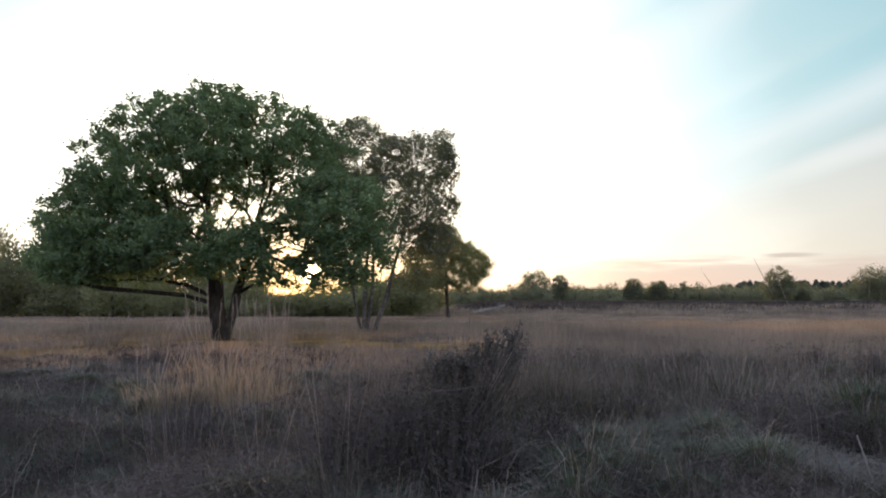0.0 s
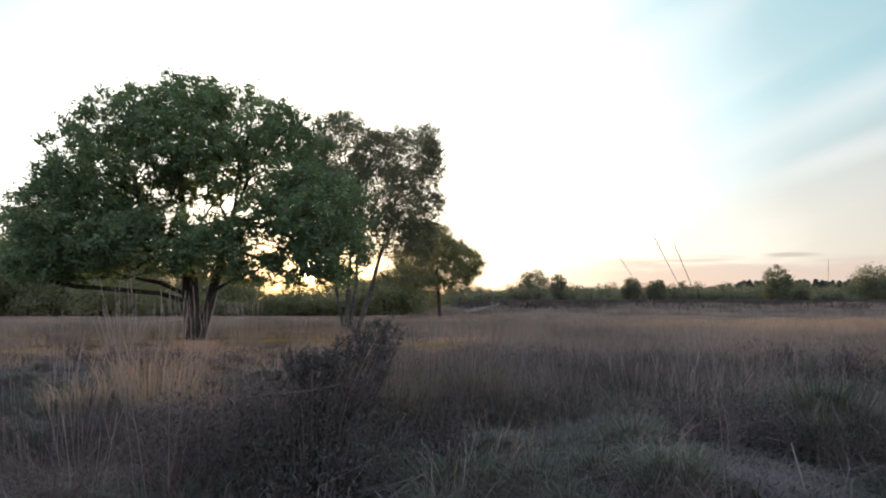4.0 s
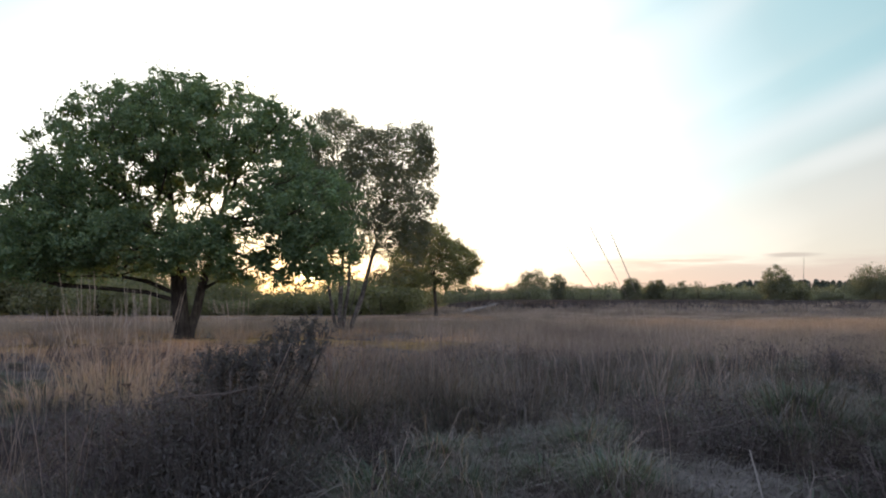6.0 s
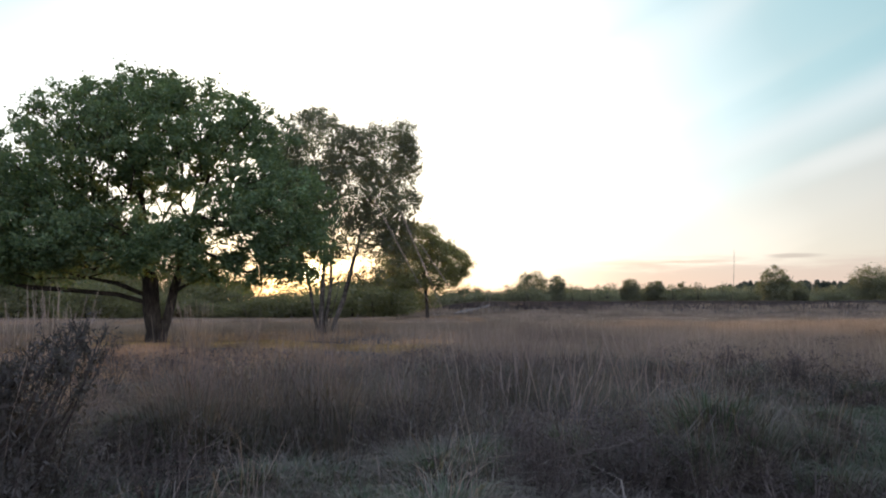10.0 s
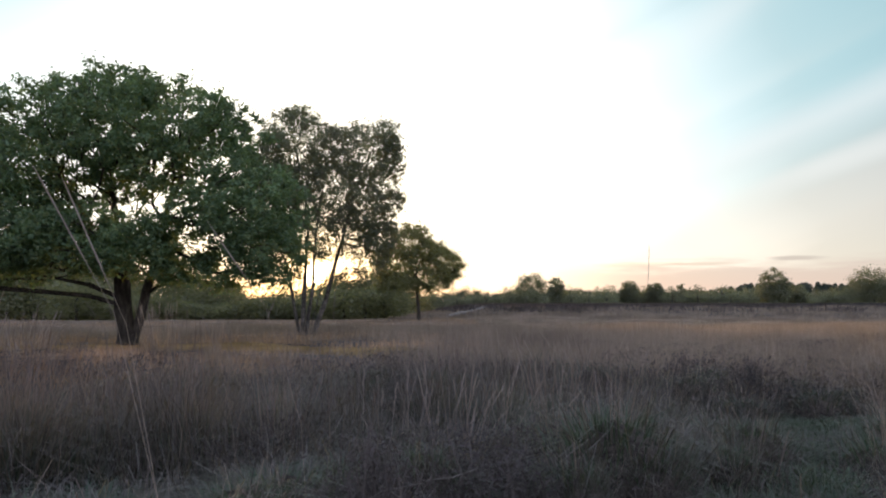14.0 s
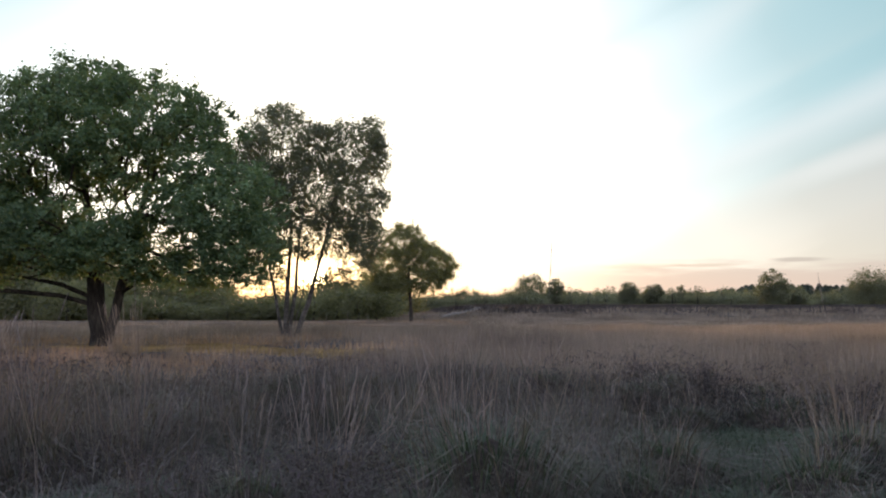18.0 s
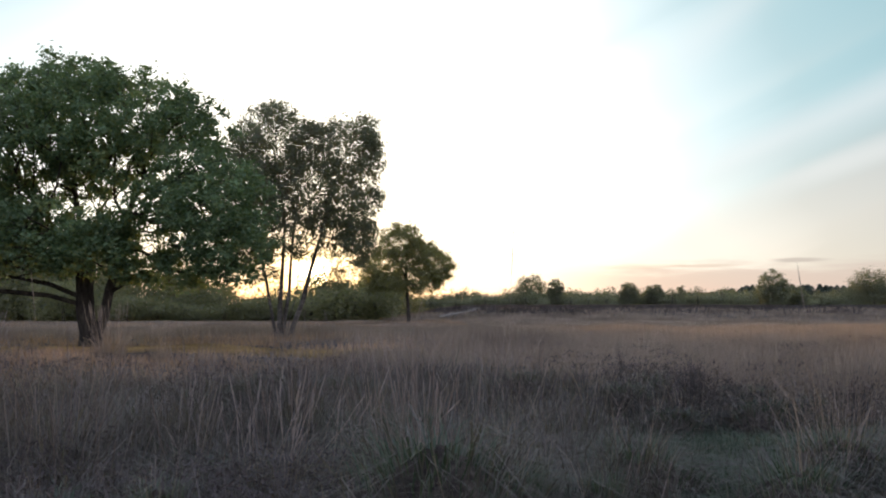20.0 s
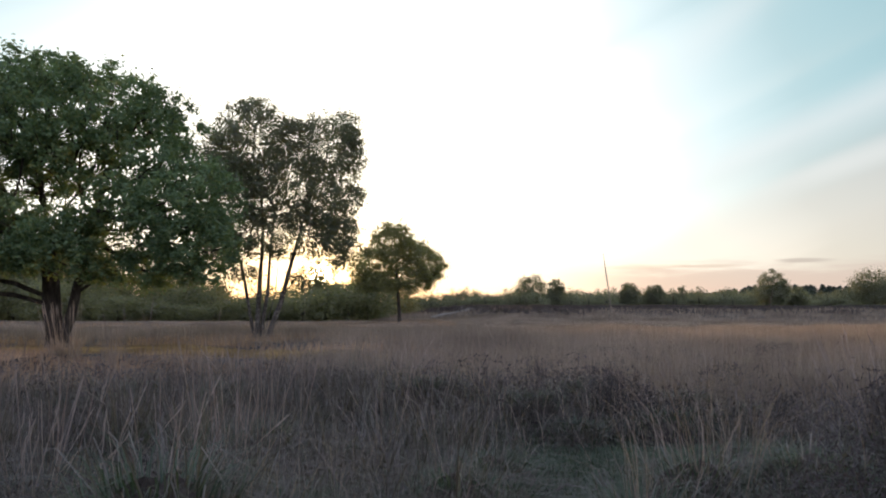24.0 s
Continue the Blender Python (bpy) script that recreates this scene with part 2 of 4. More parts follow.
M_THATCH = material("dark_tussock_heart", [(0.02, 0.017, 0.015), (0.05, 0.042, 0.035), (0.085, 0.072, 0.06)], 0.95, 0, 3.0, 0.3, 0.02, per=40.0)
M_TWIG = material("dead_wood", [(0.09, 0.08, 0.072), (0.17, 0.155, 0.14)], 0.9, 0, 3.0, 0.3)
M_STRAW = material("straw_grass", [(0.14, 0.113, 0.104), (0.19, 0.156, 0.146), (0.24, 0.204, 0.19), (0.155, 0.118, 0.106)], 0.75, 0.35, 0.35, 0.35)
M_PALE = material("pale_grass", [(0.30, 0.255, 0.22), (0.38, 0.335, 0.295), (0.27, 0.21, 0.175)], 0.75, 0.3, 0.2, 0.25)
M_SAGE = material("grey_green_grass", [(0.043, 0.044, 0.045), (0.064, 0.063, 0.064), (0.104, 0.095, 0.094), (0.047, 0.062, 0.053)], 0.75, 0.25, 0.7, 0.4)
M_GREEN = material("fresh_green_grass", [(0.037, 0.060, 0.045), (0.053, 0.081, 0.056), (0.085, 0.103, 0.074)], 0.7, 0.3, 0.8, 0.3)
M_DRY = material("dry_bleached_blades", [(0.082, 0.077, 0.074), (0.155, 0.148, 0.140), (0.058, 0.054, 0.052)], 0.8, 0.25, 0.8, 0.35)
M_HEATH = material("heather_sprigs", [(0.040, 0.034, 0.037), (0.055, 0.046, 0.049), (0.048, 0.049, 0.047), (0.074, 0.063, 0.063)], 0.9, 0.15, 0.8, 0.45, gloss=0.1)
# reddish dry grass, brightened and warmed in colour for the glare near the sun
M_RUSSET_GLOW = material("russet_glow_grass", [(0.204, 0.134, 0.094), (0.282, 0.190, 0.134), (0.336, 0.240, 0.174), (0.240, 0.150, 0.102)], 0.75, 0.35, 0.35, 0.35)
M_HSTEM = material("heather_stems", [(0.045, 0.038, 0.036), (0.08, 0.068, 0.062)], 0.9, 0, 2.0, 0.3)
# moss colour with the warm low sunlight mixed into the gold
M_MOSS_LIT = material("mossy_turf", [(0.18, 0.134, 0.07), (0.25, 0.184, 0.09), (0.285, 0.206, 0.105), (0.215, 0.14, 0.085)], 0.8, 0.3, 0.5, 0.4)
M_SHRUB = material("dark_shrub_sprigs", [(0.050, 0.049, 0.049), (0.067, 0.067, 0.064), (0.086, 0.082, 0.079)], 0.9, 0.15, 0.8, 0.3, gloss=0.1)
M_MOOR = material("dark_moor_grass", [(0.056, 0.050, 0.050), (0.084, 0.074, 0.072), (0.15, 0.135, 0.128), (0.052, 0.064, 0.052)], 0.75, 0.3, 0.6, 0.35)
# brighter, golden copy of the straw colour for clumps that catch the sun
M_STRAW_LIT = material("sunlit_tall_grass", [(0.21, 0.165, 0.138), (0.27, 0.222, 0.19), (0.185, 0.142, 0.115)], 0.75, 0.35, 0.35, 0.3)


# ---- small builders ----
rng = np.random.default_rng(7)


def mesh_data(name, verts, faces, mat, smooth_faces=False):
    """faces: list of integer arrays, each (n, 3) or (n, 4)."""
    me = bpy.data.meshes.new(name)
    faces = [f for f in faces if len(f)]
    loops = np.concatenate([f.ravel() for f in faces]).astype(np.int32)
    sizes = np.concatenate([np.full(len(f), f.shape[1]) for f in faces])
    starts = np.concatenate([[0], np.cumsum(sizes)[:-1]]).astype(np.int32)
    me.vertices.add(len(verts))
    me.vertices.foreach_set("co", np.ascontiguousarray(verts, dtype=np.float32).ravel())
    me.loops.add(len(loops))
    me.loops.foreach_set("vertex_index", loops)
    me.polygons.add(len(sizes))
    me.polygons.foreach_set("loop_start", starts)
    if smooth_faces:
        me.polygons.foreach_set("use_smooth", np.ones(len(sizes), dtype=bool))
    me.materials.append(mat)
    me.update(calc_edges=True)
    return me


def part(name, geo_pair, mat, parent=None, label="", smooth_faces=False):
    ob = new(name, mesh_data(name, geo_pair[0], geo_pair[1], mat, smooth_faces))
    if parent is not None:
        ob.parent = parent
    if label:
        ob["label"] = label
    return ob


def thing(name, label, category, group="", kind="", at=(0, 0, 0)):
    ob = new(name)
    ob.location = at
    ob.empty_display_size = 0.1
    return tagged(ob, label, category, group, kind)


def vnoise(x, y, size, seed=0):
    """Smooth value noise, 0 to 1, with blotches about size metres across."""
    x, y = np.asarray(x) / size + 100, np.asarray(y) / size + 100
    xi, yi = np.floor(x).astype(np.int64), np.floor(y).astype(np.int64)
    fx, fy = x - xi, y - yi
    fx, fy = fx * fx * (3 - 2 * fx), fy * fy * (3 - 2 * fy)

    def h(a, b):
        v = np.sin(a * 127.1 + b * 311.7 + seed * 74.7) * 43758.5453
        return v - np.floor(v)
    return (h(xi, yi) * (1 - fx) + h(xi + 1, yi) * fx) * (1 - fy) + (h(xi, yi + 1) * (1 - fx) + h(xi + 1, yi + 1) * fx) * fy


def step(v, lo, hi):
    u = np.clip((np.asarray(v, dtype=float) - lo) / (hi - lo), 0, 1)
    return u * u * (3 - 2 * u)


def ground_z(x, y):
    x, y = np.asarray(x, dtype=float), np.asarray(y, dtype=float)
    z = 0.10 * (vnoise(x, y, 3.1, 1) - 0.5) + 0.06 * (vnoise(x, y, 0.9, 2) - 0.5)
    z = z + (0.26 * (vnoise(x, y, 1.15, 31) - 0.5) + 0.12 * (vnoise(x, y, 0.5, 32) - 0.5)) * (1 - step(y, 14, 24)) * step(y, -1, 1.5)
    z = z * np.exp(-(y / 90) ** 2)
    u = np.clip((3.9 * x + 3.2 * y) / 25.45, 0, 1)
    z = z + 0.22 * (1 - step(y, 7.5, 13)) * step(np.hypot(x - 3.9 * u, y - 3.2 * u), 0.8, 2.4) * step(y, 0.5, 2.0) * step(x, -1.4, 0.2)
    z = z + 0.95 * step(y - 0.10 * x + 9 * (vnoise(x, y, 8.0, 41) - 0.5), 56, 74) * step(x, -4, 6)
    z = z + 0.75 * np.exp(-((x - 9) / 8) ** 2 - ((y - 62) / 7) ** 2)
    return z


def fan(points_up, n):
    """Two unit vectors square to each row of points_up."""
    ref = np.where(np.abs(points_up[:, 2:3]) < 0.9, np.array([[0, 0, 1.0]]), np.array([[1.0, 0, 0]]))
    a = np.cross(points_up, ref)
    a /= np.linalg.norm(a, axis=1, keepdims=True) + 1e-9
    return a, np.cross(points_up, a)


def leaf_mesh(centres, length, width, up_bias=0.6, r=rng, rise=0.0):
    """A folded four-cornered leaf at each centre."""
    n = len(centres)
    d = r.normal(size=(n, 3))
    d[:, 2] = d[:, 2] * 0.7 + rise
    d /= np.linalg.norm(d, axis=1, keepdims=True)
    nn = r.normal(size=(n, 3)) + np.array([0, 0, up_bias])
    s = np.cross(d, nn)
    s /= np.linalg.norm(s, axis=1, keepdims=True) + 1e-9
    up = np.cross(s, d)
    L = (length * r.uniform(0.65, 1.25, n))[:, None]
    W = L * (width / length)
    v = np.empty((n, 4, 3))
    v[:, 0] = centres - d * L * 0.5
    v[:, 1] = centres + s * W * 0.5 + up * W * 0.18 + d * L * 0.08
    v[:, 2] = centres + d * L * 0.5
    v[:, 3] = centres - s * W * 0.5 + up * W * 0.18 + d * L * 0.08
    i = np.arange(n)[:, None] * 4
    return v.reshape(-1, 3), [np.concatenate([i + [[0, 1, 2]], i + [[0, 2, 3]]])]


def blade_mesh(base, height, width, lean, curl, heading, r=rng):
    """Tapered, bent blades: base (n, 3); the rest (n,)."""
    n = len(base)
    d = np.stack([np.cos(heading), np.sin(heading), np.zeros(n)], 1)
    turn = heading + r.uniform(0.3, 2.8, n)
    s = np.stack([np.cos(turn), np.sin(turn), np.zeros(n)], 1) * (width * 0.5)[:, None]
    h = height[:, None]
    z = np.array([[0, 0, 1.0]])
    mid = base + d * h * (lean * 0.45)[:, None] + z * h * 0.55
    tip = base + d * h * (lean + curl)[:, None] + z * h * np.clip(1 - 0.55 * curl, 0.15, 1)[:, None]
    v = np.empty((n, 5, 3))
    v[:, 0], v[:, 1], v[:, 2], v[:, 3], v[:, 4] = base - s, base + s, mid + s * 0.8, mid - s * 0.8, tip
    i = np.arange(n)[:, None] * 5
    return v.reshape(-1, 3), [i + [[0, 1, 2]], i + [[0, 2, 3]], i + [[3, 2, 4]]]


def spike_mesh(base, height, width, lean, heading, r=rng):
    """The simplest blade, for grass too far off to show its bend."""
    n = len(base)
    turn = r.uniform(-0.7, 0.7, n)
    s = np.stack([np.cos(turn), np.sin(turn), np.zeros(n)], 1) * (width * 0.5)[:, None]
    v = np.empty((n, 3, 3))
    v[:, 0], v[:, 1] = base - s, base + s
    v[:, 2] = base + np.stack([np.cos(heading) * lean, np.sin(heading) * lean, np.ones(n)], 1) * height[:, None]
    return v.reshape(-1, 3), [np.arange(n)[:, None] * 3 + [[0, 1, 2]]]


def merge(pairs):
    vs, out, off = [], {}, 0
    for v, fs in pairs:
        vs.append(v)
        for f in fs:
            if len(f):
                out.setdefault(f.shape[1], []).append(f + off)
        off += len(v)
    return np.concatenate(vs), [np.concatenate(f) for f in out.values()]


def tube(points, radii, sides=6, wobble=0.0, r=rng):
    """A round, tapered sweep through points, closed at the tip."""
    p = np.asarray(points, dtype=float)
    t = np.gradient(p, axis=0)
    t /= np.linalg.norm(t, axis=1, keepdims=True) + 1e-9
    a = np.cross(t[0], [0.31, 0.2, 0.93])
    if np.linalg.norm(a) < 0.1:
        a = np.cross(t[0], [1, 0, 0])
    rings = []
    for k in range(len(p)):
        a = a - t[k] * a.dot(t[k])
        a = a / (np.linalg.norm(a) + 1e-9)
        b = np.cross(t[k], a)
        th = np.arange(sides) * 2 * math.pi / sides
        rad = radii[k] * (1 + wobble * r.uniform(-1, 1, sides))
        rings.append(p[k] + (np.cos(th) * rad)[:, None] * a + (np.sin(th) * rad)[:, None] * b)
    v = np.concatenate(rings)
    k = np.arange(len(p) - 1)[:, None] * sides
    j = np.arange(sides)[None, :]
    j2 = (j + 1) % sides
    quads = np.stack([k + j, k + j2, k + sides + j2, k + sides + j], -1).reshape(-1, 4)
    cap = np.array([[len(v) - sides, len(v) - sides + q, len(v) - sides + q + 1] for q in range(1, sides - 1)])
    return v, [quads, cap]


def in_blobs(blobs, n, r):
    """Points in a union of ellipsoids (x, y, z, rx, ry, rz), denser towards their skins."""
    vol = np.array([b[3] * b[4] * b[5] for b in blobs]) ** 0.78
    pick = r.choice(len(blobs), n, p=vol / vol.sum())
    b = np.array(blobs)[pick]
    d = r.normal(size=(n, 3))
    d /= np.linalg.norm(d, axis=1, keepdims=True)
    return b[:, :3] + d * b[:, 3:] * (r.uniform(0.12, 1, n) ** 0.45)[:, None]


def grow(stems, targets, spacing, balance, r, n_trunks):
    """Branches from stems (polylines) to every target. Returns nodes, parents."""
    nodes, parent, path = [], [], []
    for si, s in enumerate(stems):
        for k, q in enumerate(s):
            q = np.array(q, dtype=float)
            if k == 0 and si >= n_trunks:
                near = int(np.argmin([np.linalg.norm(q - o) for o in nodes]))
                parent.append(near)
                path.append(path[near])
            else:
                parent.append(-1 if k == 0 else len(nodes) - 1)
                path.append(0 if k == 0 else path[-1] + np.linalg.norm(q - nodes[-1]))
            nodes.append(q)
    root = np.array(stems[0][-1])
    total = len(nodes) + len(targets) * 12
    P = np.zeros((total, 3))
    P[:len(nodes)] = nodes
    C = np.full(total, 1e9)
    C[:len(nodes)] = path
    first = [i for i in range(len(nodes)) if nodes[i][2] < root[2] * 0.55]
    block = np.zeros(total)
    block[first] = 3.0
    n = len(nodes)
    par = np.full(total, -1)
    par[:n] = parent
    for t in targets[np.argsort(np.linalg.norm(targets - root, axis=1))]:
        dv = t - P[:n]
        dist = np.linalg.norm(dv, axis=1)
        k = int(np.argmin(dist + balance * C[:n] + block[:n] + 0.5 * np.maximum(0, -dv[:, 2])))
        m = max(1, min(10, int(dist[k] / spacing)))
        q = par[k]
        ahead = (P[k] - P[q]) / (np.linalg.norm(P[k] - P[q]) + 1e-9) if q >= 0 else np.array([0, 0, 1.0])
        bend = P[k] + ahead * dist[k] * 0.25
        prev = k
        for i in range(1, m + 1):
            u = i / m
            pt = P[k] * (1 - u) ** 2 + 2 * bend * u * (1 - u) + t * u * u
            if i < m:
                pt = pt + r.normal(size=3) * 0.07 * spacing
            P[n], par[n] = pt, prev
            C[n] = C[prev] + np.linalg.norm(pt - P[prev])
            prev = n
            n += 1
    return P[:n], par[:n]


def tree(name, label, category, stems, stem_r, blobs, n_targets, leaves_each, clump, leaf, leaf_mat, bark_mat, seed, spacing=0.45, balance=0.35, power=0.5, limb_min=0.03, group="", n_trunks=1, thin=(), droop=0.0):
    """A tree: a trunk for each stem, its limbs, its twigs and its crown of leaves. thin: sparse parts of the crown (x, z, rx, rz, share kept)."""
    r = np.random.default_rng(seed)
    base = np.array(stems[0][0])
    ob = thing(name, label, category, group, at=tuple(base))
    rel = [[np.array(q) - base for q in s] for s in stems]
    targets = in_blobs([(b[0] - base[0], b[1] - base[1], b[2] - base[2], *b[3:]) for b in blobs], n_targets, r)
    for hx, hz, hrx, hrz, kept in thin:
        d = np.hypot((targets[:, 0] + base[0] - hx) / hrx, (targets[:, 2] + base[2] - hz) / hrz)
        targets = targets[(d > r.uniform(.8, 1.15, len(d))) | (r.uniform(0, 1, len(d)) < kept)]
    n_targets = len(targets)
    P, par = grow(rel, targets, spacing, balance, r, n_trunks)
    n = len(P)
    count = np.zeros(n)
    kids = [[] for _ in range(n)]
    for i in range(n):
        if par[i] >= 0:
            kids[par[i]].append(i)
    for i in range(n - 1, -1, -1):
        count[i] = max(1, count[i])
        if par[i] >= 0:
            count[par[i]] += count[i]
    # stems come first in the list, so their counts are summed again in order of depth
    rad = stem_r * (count / count[:sum(len(s) for s in stems)].max()) ** power
    rad = np.maximum(rad, 0.006)
    roots = [i for i in range(n) if par[i] < 0]
    n_stem = sum(len(s) for s in stems)
    n_first = sum(len(s) for s in stems[:n_trunks])
    for i in range(n_stem):
        low = 1 + 0.35 * np.exp(-max(P[i][2], 0) / 0.25)
        rad[i] = min(max(rad[i], 0.02), stem_r) * low * (0.62 if i >= n_first else 1.0)
        if i >= n_first:
            rad[i] = max(rad[i], stem_r * (.3 if P[i][2] < 1.9 else .12))
        rad[i] *= 1 - .5 * step(P[i][2], 1.9, 3.6)
    twigs = []
    stack = [(i, None) for i in roots]
    while stack:
        i, above = stack.pop()
        chain = [i] if above is None else [above, i]
        while kids[chain[-1]]:
            ks = sorted(kids[chain[-1]], key=lambda q: (q < n_stem, count[q]), reverse=True)
            for q in ks[1:]:
                stack.append((q, chain[-1]))
            chain.append(ks[0])
        pts = P[chain]
        rr = rad[chain].copy()
        if above is not None:
            rr[0] = rr[1] * 1.15
        thick = rr[1] if len(rr) > 1 else rr[0]
        sides = 10 if thick > 0.08 else 6 if thick > 0.03 else 4
        if len(pts) < 2:
            continue
        geo_pair = tube(pts, rr, sides, 0.09 if thick > 0.05 else 0, r)
        if above is None and roots.index(i) < n_trunks:
            part("trunk", geo_pair, bark_mat, ob, smooth_faces=True)
        elif above is None or thick > limb_min:
            part("limb", geo_pair, bark_mat, ob, smooth_faces=True)
        else:
            twigs.append(geo_pair)
    if twigs:
        part("branchwork", merge(twigs), bark_mat, ob)["kind"] = "stuff"
    # leaves gather round the ends and along the last twigs
    tips = np.array([i for i in range(n) if count[i] <= 2.5 and i >= n_stem])
    m = n_targets * leaves_each
    at = P[r.choice(tips, m)] + np.clip(r.normal(size=(m, 3)), -1.7, 1.7) * np.array([clump, clump, clump * 0.75]) * r.choice([0.5, 1.0, 1.3], m)[:, None]
    at[:, 2] -= np.abs(r.normal(size=m)) * droop
    part("crown", leaf_mesh(at, leaf[0], leaf[1], 0.7, r), leaf_mat, ob)
    return ob


# ---- ground ----
gx = np.concatenate([-np.geomspace(2500, 30, 40), np.linspace(-29, 29, 200), np.geomspace(30, 2500, 40)])
gy = np.concatenate([-np.geomspace(2500, 6, 30), np.linspace(-5, 40, 160), np.geomspace(40.5, 2500, 70)])
GX, GY = np.meshgrid(gx, gy)
gv = np.stack([GX, GY, ground_z(GX, GY)], -1).reshape(-1, 3)
w = len(gx)
gi = (np.arange(len(gy) - 1)[:, None] * w + np.arange(w - 1)[None, :]).reshape(-1, 1)
M_GROUND = material("heath_soil_and_litter", [(0.020, 0.017, 0.015), (0.038, 0.033, 0.029), (0.059, 0.051, 0.044), (0.043, 0.046, 0.034)], 0.95, 0, 0.25, 0.35, 0.03, per=7.0)
ground = part("ground", (gv, [gi + [[0, 1, w + 1, w]]]), M_GROUND, smooth_faces=True)
tagged(ground, "brown heath ground covered with litter and short turf", "ground", kind="structure")

# ---- the three trees ----
OAK, BIRCH, SMALL = (-6.9, 23.7), (-3.0, 30.2), (0.35, 52.5)
oak = tree("oak_tree", "broad green oak with two stems and low spreading limbs", "tree",
           [[(-6.84, 23.7, -0.1), (-6.88, 23.7, 0.4), (-6.96, 23.65, 1.0), (-7.0, 23.6, 1.8), (-7.12, 23.5, 2.6), (-7.1, 23.4, 3.6), (-7.2, 23.2, 4.8)],
            [(-6.72, 23.72, -0.1), (-6.63, 23.72, 0.35), (-6.46, 23.72, 0.9), (-6.33, 23.68, 1.55), (-6.05, 23.5, 2.3), (-5.75, 23.3, 3.4), (-5.4, 23.1, 4.7)],
            [(-6.98, 23.62, 1.15), (-7.8, 23.3, 1.42), (-8.8, 22.9, 1.52), (-10.0, 22.6, 1.62), (-11.0, 22.5, 1.85)],
            [(-7.0, 23.6, 1.35), (-7.7, 23.1, 1.72), (-8.7, 22.5, 1.95), (-9.8, 22.2, 2.4)],
            [(-7.0, 23.6, 1.8), (-7.5, 23.3, 2.8), (-8.2, 22.9, 4.0), (-8.9, 22.6, 4.9)],
            [(-6.33, 23.7, 1.5), (-5.6, 23.3, 1.82), (-4.6, 22.6, 2.15), (-3.4, 22.0, 2.5)],
            [(-7.1, 23.5, 2.7), (-6.5, 23.2, 3.6), (-6.3, 23.0, 4.7)]],
           0.235,
           [(-7.3, 22.8, 5.9, 2.7, 3.0, 1.87), (-8.6, 22.6, 4.9, 2.4, 2.8, 1.75), (-5.5, 22.8, 5.7, 2.2, 2.6, 1.85), (-9.7, 22.4, 3.6, 2.0, 2.4, 1.5), (-10.4, 22.4, 2.6, 1.5, 2.2, 0.95),
            (-3.9, 22.6, 5.3, 1.3, 1.8, 1.6), (-3.1, 21.7, 3.7, 1.8, 1.8, 1.25), (-2.5, 21.7, 2.7, 1.2, 1.4, 0.85), (-4.2, 22.6, 2.9, 1.4, 1.4, 0.7), (-9.6, 22.2, 2.35, 2.5, 2.0, 0.75), (-7.2, 21.2, 2.9, 2.6, 1.5, 0.9),
            (-4.6, 22.5, 3.8, 1.6, 2.0, 1.2), (-5.5, 22.0, 2.4, 1.4, 1.6, 0.65), (-2.75, 21.8, 2.2, 0.6, 1.0, 0.45), (-3.8, 22.0, 2.2, 0.9, 1.0, 0.4), (-5.0, 22.0, 1.95, 0.8, 1.0, 0.25), (-2.4, 21.9, 1.95, 0.65, 1.0, 0.25), (-3.6, 22.0, 1.85, 0.9, 1.0, 0.3), (-6.6, 22.6, 3.0, 1.6, 1.6, 0.5), (-9.2, 21.6, 3.2, 2.0, 1.5, 1.2), (-7.6, 22.2, 2.6, 2.4, 2.0, 0.6),
            (-8.2, 22.6, 6.85, 0.7, 1.0, 0.65), (-6.6, 22.8, 7.1, 0.8, 1.0, 0.75), (-3.7, 22.6, 6.3, 0.5, 0.8, 0.5), (-11.3, 22.3, 3.6, 0.5, 1.0, 0.6), (-10.6, 22.4, 4.7, 0.6, 1.0, 0.5)],
           3800, 47, 0.12, (0.095, 0.063), M_OAK, M_BARK, 11, balance=0.5, n_trunks=2, thin=[(-6.1, 4.2, 1.5, 0.7, .68), (-4.6, 4.7, .5, .5, .4), (-8.6, 1.6, 3.4, .3, .5), (-4.4, 3.0, .7, .3, .5), (-5.4, 6.6, .4, .5, .5)], droop=.04)
